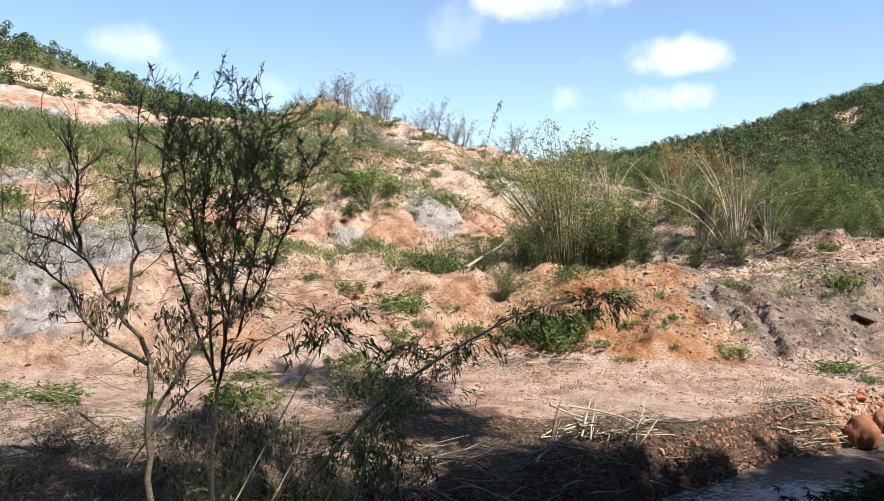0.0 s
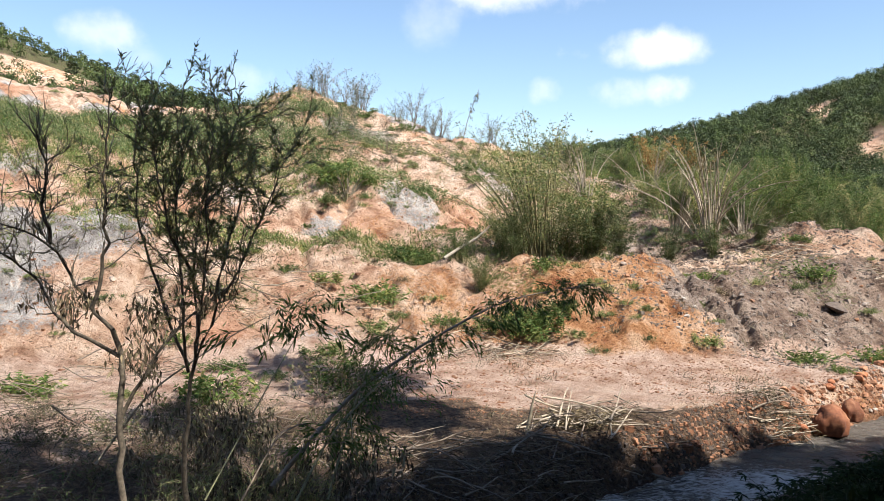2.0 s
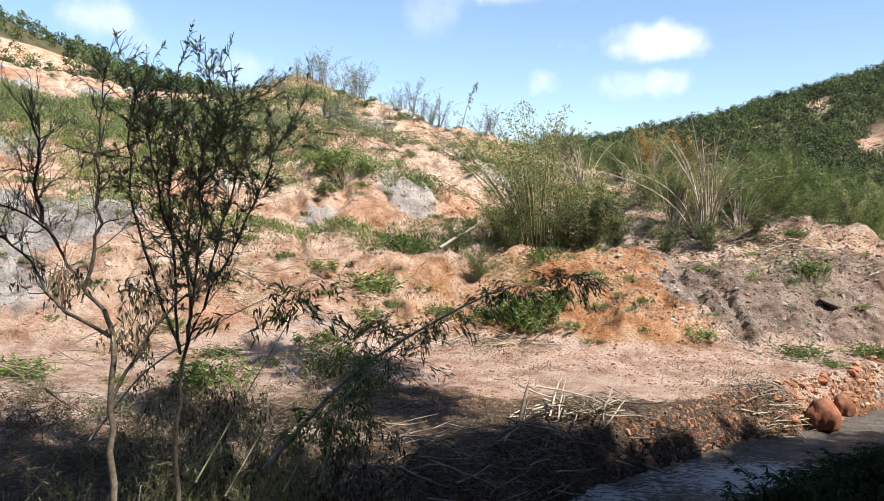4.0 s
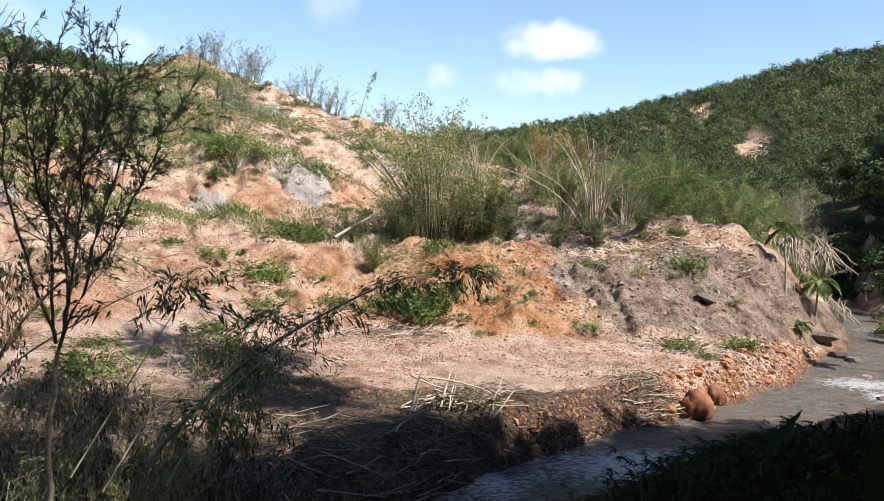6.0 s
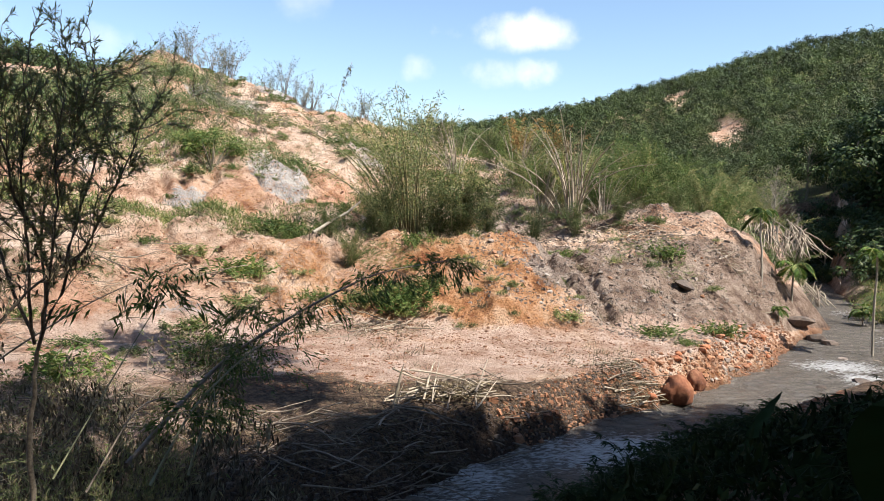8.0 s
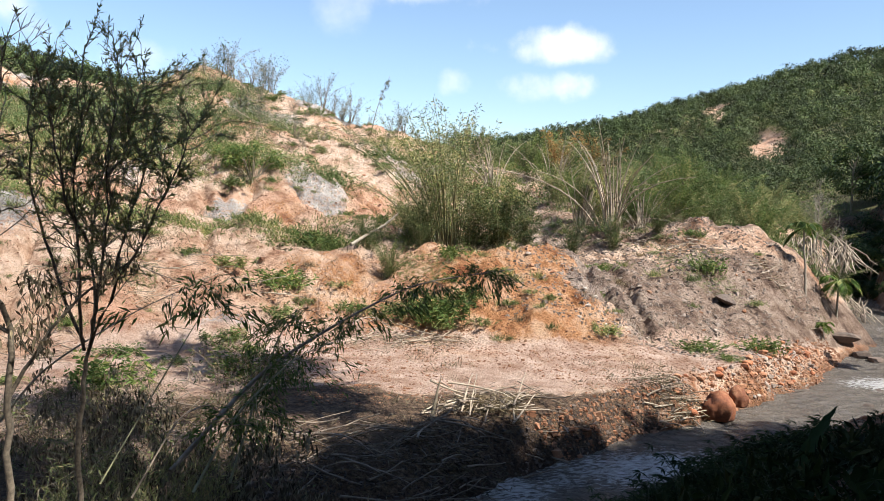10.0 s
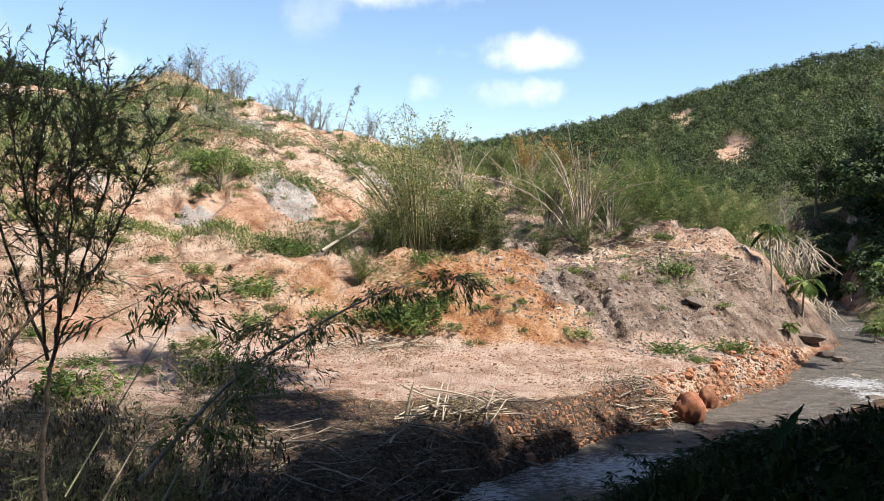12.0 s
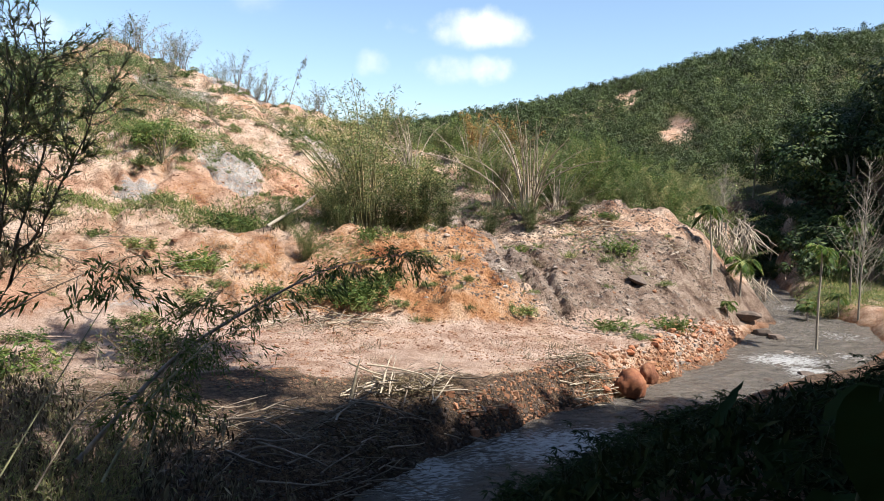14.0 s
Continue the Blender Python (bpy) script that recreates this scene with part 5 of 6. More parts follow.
low_clump = bamboo_clump(211, 4.0, 30, 5200, 0.75, "low sprawling bamboo hanging over the cut face", THICKET_LEAF, bare=0.05, leaf_size=0.19)
move(low_clump, *polar(12.5, 40.2), ground_z(*polar(12.5, 40.2)) - 0.1, 80, 1.0)
for az, r, s, t in ((6.0, 41.0, 0.62, 10), (10.5, 40.2, 0.95, 200), (14.3, 40.4, 0.7, 20), (11.8, 40.0, 0.75, 130), (6.8, 39.5, 0.7, 60), (17.5, 42.5, 0.6, 140), (3.0, 39, 0.5, 300), (20.5, 43.5, 0.55, 50), (23.5, 45.5, 0.5, 80), (4.5, 36.5, 0.5, 100)):
    put(low_clump, *polar(az, r), ground_z(*polar(az, r)) - 0.1, t, s)
dry_clump = bamboo_clump(217, 6.4, 22, 400, 0.75, "dry broken bamboo clump with pale bare culms", DEAD_LEAF, DEAD_CULM, 0.3, stout=1.9)
move(dry_clump, *polar(20.2, 45.5), ground_z(*polar(20.2, 45.5)) - 0.1, 0, 1.05)
for az, r, s, t in ((18.2, 50, 0.75, 120), (22.5, 48, 0.6, 200), (16.2, 58, 0.8, 60), (11.8, 60, 0.8, 300)):
    put(dry_clump, *polar(az, r), ground_z(*polar(az, r)) - 0.1, t, s)
rusty = bamboo_clump(213, 6.0, 12, 1500, 0.3, "rust-brown withered bamboo clump", RED_LEAF, CULM, 0.3)
move(rusty, *polar(16.5, 66), ground_z(*polar(16.5, 66)) - 0.1, 0, 0.9)
put(rusty, *polar(19.0, 70), ground_z(*polar(19.0, 70)) - 0.1, 90, 1.0)
places = spots(rng, 80, (15, 35), (62, 102), 2.6) + spots(rng, 34, (16.5, 30.5), (49, 62), 1.8) + spots(rng, 8, (9, 15), (66, 80), 3)
scatter(clumps, places, rng, (0.55, 0.95), 0.1, 16, (0.8, 1.15))

# wispy reeds and thin bamboo along the crest
wisps = [bamboo_clump(220 + k, 3.6, 15, (300, 420, 240)[k], 0.5, "thin grey-green bamboo on the crest of the slide", CREST_LEAF, DARK_CULM, bare=0.3, leaf_size=0.24, plume=0.09, stout=1.1) for k in range(3)]
crest = ((-8.4, 0.7), (-7.6, 0.75), (-7.0, 1.05), (-6.5, 1.2), (-5.9, 0.7), (-5.3, 0.8), (-4.8, 1.15), (-4.3, 1.25), (-3.9, 0.9), (-2.6, 0.4), (-1.0, 0.7), (-0.4, 0.85), (0.3, 0.95),
         (0.9, 0.8), (1.6, 0.75), (2.1, 0.6), (4.9, 0.8), (5.4, 0.7), (6.4, 0.5), (7.8, 0.5), (9.2, 0.6), (10.4, 0.8), (11.0, 0.7), (-10.2, 0.4), (-11.6, 0.4))
for k, (az, s) in enumerate(crest):
    r = float(np.interp(az, BEARING, CREST_R)) - 1.0 + (k % 3 - 1) * 0.5
    x, y = polar(az, r)
    arg = (x, y, ground_z(x, y) - 0.1, float(rng.uniform(0, 360)), s * 1.12, float(rng.uniform(-16, 16)))
    if k < 3:
        move(wisps[k], *arg)
    else:
        put(wisps[k % 3], *arg)
for k, (x, y, z) in enumerate(spots(rng, 30, (-10, 6), (56, 77), 1.6)):
    put(wisps[k % 3], x, y, z - 0.1, float(rng.uniform(0, 360)), float(rng.uniform(0.45, 0.85)), float(rng.uniform(-40, 40)))
leaning_culm([(*polar(3.1, 70), ground_z(*polar(3.1, 70)) - 0.1), sky_point(3.5, 7.2, 70), sky_point(4.3, 9.3, 70)], 0.045, 78, 420, "single reed plume leaning on the crest", 0.55, 0.16, DARK_CULM, CREST_LEAF, twig_len=0.3)

bushes = [leafy_bush(230 + k, 1.9, 2.8, 2300, (BUSH_LEAF, WEED_LEAF, BUSH_LEAF, SCRUB_LEAF)[k], 0.15, ("rounded bright green bush on bare soil", "olive-green bush on the slide")[k % 2]) for k in range(4)]
move(bushes[0], *polar(-5.2, 50), ground_z(*polar(-5.2, 50)) - 0.1, 0, 1.35)
put(bushes[2], *polar(-6.6, 51), ground_z(*polar(-6.6, 51)) - 0.1, 80, 0.9)
places = spots(rng, 14, (-8, 8), (42, 62), 1.6) + spots(rng, 60, (-36, 4), (50, 78), 1.8) + spots(rng, 22, (-14, 4), (62, 82), 1.8) + spots(rng, 26, (-10, 5), (58, 78), 1.6) + spots(rng, 18, (-34, -13), (88, 98), 1.8) + spots(rng, 26, (-34, -10), (34, 52), 1.8) + spots(rng, 8, (-2, 10), (44, 60), 2.0) + spots(rng, 20, (-36, -10), (55, 74), 1.5)
scatter(bushes[1:2] + bushes[3:4] + bushes[2:3], places, rng, (0.35, 1.05), 0.05, 8, (0.6, 1.1))

patches = [fern_patch(240 + k, 0.6, 1.6, 42, (BUSH_LEAF, WEED_LEAF, SCRUB_LEAF)[k], ("low green weeds on orange soil", "olive weeds on bare soil", "fresh green weeds on the slide")[k], 0.17) for k in range(3)]
places = spots(rng, 150, (-36, 12), (33, 75), 1.0) + spots(rng, 20, (8, 31), (33, 46), 0.9) + spots(rng, 14, (-34, -2), (24, 33), 1.0)
scatter(patches, places, rng, (0.45, 1.2), 0.02, 8, (0.7, 1.2))
for az, r, s in ((7.4, 33.2, 1.3), (8.6, 33.0, 1.2), (8.0, 32.4, 1.1), (-3.2, 35, 1.2), (-1.2, 40.5, 1.3), (0.2, 41, 1.2), (26.6, 41.5, 1.0)):
    put(patches[0], *polar(az, r), ground_z(*polar(az, r)), az * 40, s)

grasses = [weed_tuft(250 + k, 0.75, 0.9, 130, (WEED_LEAF, DEAD_LEAF, BAMBOO_LEAF)[k], ("tuft of long green grass", "tuft of dry straw-coloured grass", "tuft of pale green grass")[k], 0.03) for k in range(3)]
places = spots(rng, 130, (-36, 30), (33, 60), 0.7) + spots(rng, 50, (-34, 10), (60, 80), 1.0)
scatter(grasses, places, rng, (0.5, 1.3), 0.02, 10)


clump_stuff("slope_weeds", cover(301, 2300, (-37, 14), (40, 82), 0.11, -0.12), 301, 62, 0.5, 1.6, WEED_LEAF, 0.045, "patchy green weeds and seedlings over the slide", 0.32)
clump_stuff("slope_scrub", cover(302, 1900, (-37, 2), (50, 84), 0.08, -0.02), 302, 62, 0.9, 1.7, SCRUB_LEAF, 0.055, "low green scrub over the upper slide", 0.28)
clump_stuff("dry_grass", cover(303, 420, (-36, 26), (34, 60), 0.14, 0.02), 303, 26, 0.2, 1.0, DEAD_LEAF, 0.03, "sparse dry grass on bare soil", 0.35)
clump_stuff("grove_undergrowth", cover(304, 1300, (16, 35), (54, 103), 0.08, -0.2), 304, 44, 0.9, 2.0, SCRUB_LEAF, 0.08, "tangled green undergrowth below the bamboo", 0.42)
clump_stuff("terrace_straw", cover(305, 90, (-2, 31), (20, 36), 0.3, 0.1, lambda x, y, z: (z > 0.7) & (z < 2.2)), 305, 16, 0.06, 0.6, DEAD_LEAF, 0.02, "washed-up straw on the silt", 0.3)

for k, (x, y, z) in enumerate(spots(rng, 18, (7, 17), (31.6, 35), 0.5)):
    put(grasses[k % 3] if k % 2 else patches[k % 3], x, y, z - 0.02, 37 * k, float(rng.uniform(0.4, 0.9)))

# stones
rng = np.random.default_rng(8)


def boulder_mesh(seed, tall):
    """A lumpy boulder with water-worn grooves running down it."""
    off = Vector((seed * 3.1, seed * 1.7, 0))
    bm = bmesh.new()
    bmesh.ops.create_icosphere(bm, subdivisions=4, radius=1.0)
    for v in bm.verts:
        p = v.co.copy()
        lump = noise.fractal(p * 1.1 + off, 1.0, 2.0, 4)
        groove = noise.noise(Vector((p.x * 3.2, p.y * 3.2, p.z * 0.7)) + off)
        p *= 1 + 0.24 * lump + 0.13 * groove + 0.05 * noise.noise(p * 9 + off)
        p.z = max(p.z * tall, -0.5)
        v.co = p
    for f in bm.faces:
        f.smooth = True
    me = bpy.data.meshes.new("boulder")
    bm.to_mesh(me)
    bm.free()
    me.materials.append(BOULDER_ROCK)
    return me


for az, r, z, size, seed, tall, label in ((28.0, 28.7, 0.3, 0.56, 3, 1.2, "large wet orange boulder at the water's edge"),
                                          (29.2, 29.2, 0.62, 0.36, 5, 1.35, "rounded reddish boulder leaning on a larger one"),
                                          (27.3, 28.6, 0.2, 0.34, 8, 0.9, "low orange boulder half buried in the bank")):
    ob = new("boulder", boulder_mesh(seed, tall))
    ob.matrix_basis = Matrix.LocRotScale((*polar(az, r), z), Euler((0, 0, seed)), (size, size, size))
    tagged(ob, label, "boulder", "boulders by the stream")
for k, (x, y, z) in enumerate(spots(rng, 200, (25, 37), (26.5, 41), 0.24, lambda x, y: 0.05 < ground_z(x, y) < 1.3)):
    rock(x, y, z, float(0.1 + 0.36 * rng.random() ** 2.2), (ORANGE_ROCK, BOULDER_ROCK, ORANGE_ROCK, GREY_ROCK)[k % 4], 300 + k, ("broken orange stone on the gravel bar", "reddish wet stone on the gravel bar", "broken orange stone on the gravel bar", "grey stone on the gravel bar")[k % 4], "stones on the gravel bar")
for az, r, s in ((18.9, 34.3, 0.3), (18.3, 33.6, 0.24), (20.2, 33.8, 0.2), (19.4, 35.0, 0.2), (18.6, 35.5, 0.3)):
    x, y = polar(az, r)
    rock(x, y, ground_z(x, y) - 0.03, s, WHITE_ROCK, int(az * 10), "pale white stone on grey scree")
for k, (x, y, z) in enumerate(spots(rng, 80, (13, 31), (33.5, 44), 0.35)):
    rock(x, y, z - 0.03, float(0.1 + 0.28 * rng.random() ** 2) * (2.0 if k % 17 == 0 else 1), (GREY_ROCK, GREY_ROCK, ORANGE_ROCK)[k % 3], 400 + k, ("grey stone on the scree face", "grey shale block on the scree", "rusty stone on the scree face")[k % 3])
for k, (x, y, z) in enumerate(spots(rng, 14, (-32, 14), (33, 56), 0.8)):
    rock(x, y, z - 0.04, float(rng.uniform(0.18, 0.55)), (ORANGE_ROCK, GREY_ROCK)[k % 2], 500 + k, ("orange clod on bare clay", "grey stone on bare clay")[k % 2])
for k, (x, y, z) in enumerate(spots(rng, 20, (7, 18), (31.5, 38), 0.4)):
    rock(x, y, z - 0.03, float(0.1 + 0.35 * rng.random() ** 2), ORANGE_ROCK, 560 + k, "rusty clod fallen from the cut face")
for az, r, s, mat in ((25.5, 21.5, 0.7, DARK_ROCK), (27.0, 22.5, 0.8, DARK_ROCK), (23.5, 19.5, 0.55, DARK_ROCK), (28.6, 23.8, 0.6, DARK_ROCK), (20.5, 17.5, 0.5, DARK_ROCK),
                      (35.6, 47.5, 1.7, DARK_ROCK), (36.6, 46.0, 1.5, DARK_ROCK), (37.4, 45.2, 1.1, DARK_ROCK), (36.3, 36.5, 0.45, DARK_ROCK), (37.6, 37.5, 0.55, DARK_ROCK),
                      (38.2, 41, 0.6, GREY_ROCK), (35.8, 62, 1.0, DARK_ROCK), (36.4, 66, 0.9, DARK_ROCK), (39.5, 36, 0.8, DARK_ROCK), (37.0, 34.0, 0.6, DARK_ROCK), (30.6, 25.5, 0.7, DARK_ROCK)):
    x, y = polar(az, r)
    rock(x, y, max(ground_z(x, y), -0.15), s, mat, int(az * 10 + r), "rock in the stream with water round it", "rocks in the stream", (1.15, 1.0, 0.8))


def pebbles(name, places, sizes, mat, label, seed):
    """Small stones as one mesh: broken lumps."""
    rng = np.random.default_rng(seed)
    box = np.array([[-1, -1, -1], [1, -1, -1], [1, 1, -1], [-1, 1, -1], [-1, -1, 1], [1, -1, 1], [1, 1, 1], [-1, 1, 1]], float) * 0.72
    quad = np.array([[3, 2, 1, 0], [4, 5, 6, 7], [0, 1, 5, 4], [1, 2, 6, 5], [2, 3, 7, 6], [3, 0, 4, 7]])
    n = len(places)
    v = box[None] * rng.uniform(0.55, 1.15, (n, 1, 3)) + rng.normal(size=(n, 8, 3)) * 0.17
    v[:, 4:] *= rng.uniform(0.55, 1.0, (n, 1, 1))
    a = rng.uniform(0, 6.28, n)
    ca, sa = np.cos(a)[:, None], np.sin(a)[:, None]
    v = np.stack([v[..., 0] * ca - v[..., 1] * sa, v[..., 0] * sa + v[..., 1] * ca, v[..., 2] * 0.7], -1)
    v = v * sizes[:, None, None] / 2 + np.asarray(places)[:, None]
    f = (quad[None] + np.arange(n)[:, None, None] * 8).reshape(-1, 4)
    return tagged(mesh_object(name, v.reshape(-1, 3), f, mat), label, "gravel", kind="stuff")


scree = cover(311, 9000, (13, 34), (33, 48), 0.25, -0.35)
pebbles("scree_stones", scree, np.random.default_rng(1).gamma(2.0, 0.04, len(scree)) + 0.03, GREY_ROCK, "grey and rusty scree stones on the cut face", 1)
bar = cover(312, 8000, (14, 38.5), (22, 45), 0.3, -0.4, lambda x, y, z: (z > -0.1) & (z < 1.25))
pebbles("bar_gravel", bar, np.random.default_rng(2).gamma(2.0, 0.04, len(bar)) + 0.03, ORANGE_ROCK, "orange gravel along the stream's edge", 2)
clods = cover(313, 6500, (-36, 19), (30, 62), 0.2, -0.25)
pebbles("clay_clods", clods, np.random.default_rng(3).gamma(2.0, 0.035, len(clods)) + 0.03, ORANGE_ROCK, "crumbled clay clods on the slide", 3)
crumbs = cover(315, 5000, (-2, 30), (22, 34), 0.35, -0.1, lambda x, y, z: (z > 0.6) & (z < 2.4))
pebbles("terrace_crumbs", crumbs, np.random.default_rng(5).gamma(2.0, 0.022, len(crumbs)) + 0.02, ORANGE_ROCK, "brown soil crumbs on the silt terrace", 5)
bank = cover(314, 5000, (-6, 28), (16, 29), 0.4, -0.5, lambda x, y, z: (z > 0.05) & (z < 1.25))
pebbles("bank_rubble", bank, np.random.default_rng(4).gamma(2.0, 0.03, len(bank)) + 0.03, DARK_ROCK, "dark earthy rubble on the cut bank", 4)

# dark rock set where a hollow in the scree lies in shade
hollow_shade = rock(*polar(28.1, 40.0), ground_z(*polar(28.1, 40.0)) + 0.02, 1.5, DARK_ROCK, 2, "dark overhanging clay ledge in the scree", "ledges", (0.9, 0.7, 0.42))
# dead stalks
for az, r, n, L, spread, along, mat, label in (
        (25.2, 27.6, 44, 1.6, 0.75, 60, DEAD_CULM, "heap of pale dead stalks on the bank edge"), (11.6, 22.2, 52, 2.1, 0.6, 38, DEAD_CULM, "heap of driftwood stalks on the terrace"),
        (10.5, 19.6, 40, 2.2, 1.2, 85, DARK_CULM, "rotting stalks strewn along the bank"), (6.0, 18.6, 30, 2.4, 1.4, 80, DARK_CULM, "rotting stalks strewn along the bank"),
        (14.5, 22.6, 26, 2.0, 1.3, 75, DARK_CULM, "broken dark stalks on the cut bank"), (0.5, 17.6, 24, 2.2, 1.4, 90, DARK_CULM, "rotting stalks strewn over the bank"),
        (4.6, 31.5, 18, 2.2, 1.1, 60, DEAD_CULM, "pale dead stalks at the foot of the slope"), (8.6, 31.3, 14, 1.8, 0.9, 75, DEAD_CULM, "pale dead stalks below the cut face"),
        (-9, 35, 22, 3.0, 2.0, 95, DEAD_CULM, "dead stalks lying across the slope"), (-14, 34, 20, 3.0, 2.0, 95, DEAD_CULM, "dead stalks lying across the slope"), (-20, 30, 20, 2.6, 1.8, 90, DARK_CULM, "dead stalks lying at the slope's foot"),
        (25.0, 44.5, 18, 3.4, 1.2, 100, DEAD_CULM, "thrown-down pale bamboo culms"), (31, 44, 16, 2.2, 1.0, 80, DEAD_CULM, "pale driftwood at the lobe's end"),
        (35.2, 72, 24, 4.2, 1.8, 60, DEAD_CULM, "fallen pale branches by the stream"), (-28, 26, 26, 2.4, 1.6, 90, DARK_CULM, "dark fallen stalks on the flat"),
        (-24, 22, 26, 2.2, 1.6, 80, DARK_CULM, "dark fallen stalks on the flat"), (11.5, 58, 16, 3.2, 1.4, 60, DEAD_CULM, "grey dead stalks on the upper slope"), (-12, 21, 26, 2.2, 1.6, 85, DARK_CULM, "rotting stalks on the flat"),
        (-3.5, 63, 20, 5.0, 2.6, 125, DEAD_CULM, "long pale culms thrown down on the upper slope"), (-1.0, 66, 16, 4.5, 2.2, 130, DEAD_CULM, "long pale culms thrown down on the upper slope"), (-5, 57, 14, 4.0, 2.0, 120, DEAD_CULM, "long pale culms thrown down on the upper slope"),
        (39.2, 41, 12, 1.8, 0.6, 70, DEAD_CULM, "driftwood caught at the palm's foot")):
    x, y = polar(az, r)
    stalk_pile("stalk_heap", x, y, ground_z(x, y), int(az * 13 + r + 900), n, L, spread, mat, label, along)
def thatch_heap(az, r, width, drop, count, seed, label):
    """Slumped bamboo: broken culms hanging down over a bank, each one a part."""
    rng = np.random.default_rng(seed)
    x, y = polar(az, r)
    z = ground_z(x, y)
    top = empty("slumped_bamboo", x, y, z, label, "debris", "heaps of dead stalks")
    side = np.array([math.cos(radians(az)), -math.sin(radians(az)), 0])
    front = -np.array([math.sin(radians(az)), math.cos(radians(az)), 0])
    for k in range(count):
        u = rng.uniform(-0.5, 0.5) * width
        h = drop * rng.uniform(0.55, 1.05) * (1 - (u / width) ** 2)
        a = side * u + np.array([0, 0, h + 0.1]) - front * 0.4
        b = side * (u + rng.normal() * 1.0) + front * rng.uniform(0.8, 2.6) + np.array([0, 0, 0.0 if k % 3 else h * 0.35])
        v, f = tubes([(bend(a, b, -0.25 * rng.random(), 6, rng, 0.1), np.linspace(0.05, 0.03, 6) * rng.uniform(0.6, 1.2))], 6)
        mesh_object("stalk", v, f, DEAD_CULM if k % 2 else DARK_CULM, top, True)
    return top


thatch_heap(33.7, 60.5, 4.4, 2.4, 90, 4, "slumped heap of dead bamboo hanging over the bank")
thatch_heap(35.5, 64, 3.0, 1.6, 44, 5, "smaller slumped heap of dead bamboo on the bank")
log = empty("fallen_trunk", *polar(1.8, 38.0), 0, "pale fallen trunk lying up the slope", "log")
log.location.z = sky_point(1.8, -2.8, 38.0)[2] - 0.05
o = Vector(log.location)
v, f = tubes([(np.array([Vector(p) - o for p in (sky_point(1.8, -2.8, 38.0), sky_point(3.0, -2.0, 39.0), sky_point(4.2, -1.3, 40.0), sky_point(5.8, 0.1, 41.0))]), np.array([0.085, 0.075, 0.065, 0.04]))], 8)
mesh_object("trunk", v, f, PALE_BARK, log, True)
x, y = polar(7.8, 21.0)
post = empty("broken_post", x, y, ground_z(x, y), "upright broken stump standing in the silt", "stick")
v, f = tubes([(bend((0, 0, -0.2), (0.28, 0.05, 1.15), 0.03, 8, np.random.default_rng(1), 0.03), np.array([0.075, 0.065, 0.055, 0.05, 0.042, 0.034, 0.025, 0.008]))], 7)
mesh_object("stump", v, f, BARK, post, True)

# ---- stream bend: palms, bare tree, right bank; wooded hills ----
def palm(seed, height, fronds, length, label):
    rng = np.random.default_rng(seed)
    top = empty("palm", 0, 0, 0, label, "palm", "palms by the stream")
    line = bend((0, 0, -0.2), (rng.normal() * 0.12, rng.normal() * 0.12, height), 0, 12, rng, 0.05)
    v, f = tubes([(line, np.linspace(0.07, 0.045, 12))], 7)
    mesh_object("trunk", v, f, PALE_BARK, top, True)
    tip = line[-1]
    for k in range(fronds):
        a, lift = k * 2.4 + rng.uniform(-0.3, 0.3), rng.uniform(-0.2, 1.3)
        d = np.array([math.cos(a), math.sin(a), 0])
        t = np.linspace(0, 1, 9)[:, None]
        L = length * rng.uniform(0.8, 1.1)
        rib = tip + d * L * t * (1 - 0.25 * t) + np.array([0, 0, 1.0]) * L * (lift * t - (0.75 + 0.45 * lift) * t ** 2)
        s = np.repeat(np.linspace(0.12, 0.98, 22), 2) * 8
        i = np.minimum(s.astype(int), 7)
        b = rib[i] + (rib[i + 1] - rib[i]) * (s - i)[:, None]
        tan = unit(rib[i + 1] - rib[i])
        side = unit(np.cross(tan, [0, 0, 1.0])) * np.tile([1, -1], 22)[:, None]
        n = len(b)
        v1, f1 = leaf_quads(b, side + tan * 0.6 + [0, 0, -0.35], np.full(n, 0.34 * length) * np.sin(np.pi * np.clip(s / 8.6 + 0.08, 0, 1)), 0.085, rng, 0.8)
        frond = mesh_object("frond", v1, f1, PALM_LEAF, top)
        v2, f2 = tubes([(rib, np.linspace(0.02, 0.005, 9))], 4)
        mesh_object("rib", v2, f2, GREEN_CULM, frond, True)
    return top


palms = [palm(400 + k, (3.6, 2.0, 5.0)[k], (8, 9, 9)[k], (1.35, 1.6, 1.25)[k], ("slender young palm with upright fronds", "short palm with arching fronds", "tall thin palm at the water's edge")[k]) for k in range(3)]
for ob, az, r in zip(palms, (33.1, 35.0, 39.9), (46.7, 48.5, 42.8)):
    x, y = polar(az, r)
    move(ob, x, y, max(ground_z(x, y), -0.1) - 0.05, az * 7)
rng = np.random.default_rng(61)
flat = spots(rng, 20, (39.0, 50), (53, 76), 1.5)
for k, (x, y, z) in enumerate(flat):
    put(palms[(1, 1, 0, 2)[k % 4]], x, y, z - 0.05, 47 * k, float(rng.uniform(0.55, 0.95)))
x, y = polar(34.3, 44.5)
put(palms[1], x, y, ground_z(x, y) - 0.3, 30, 0.5)


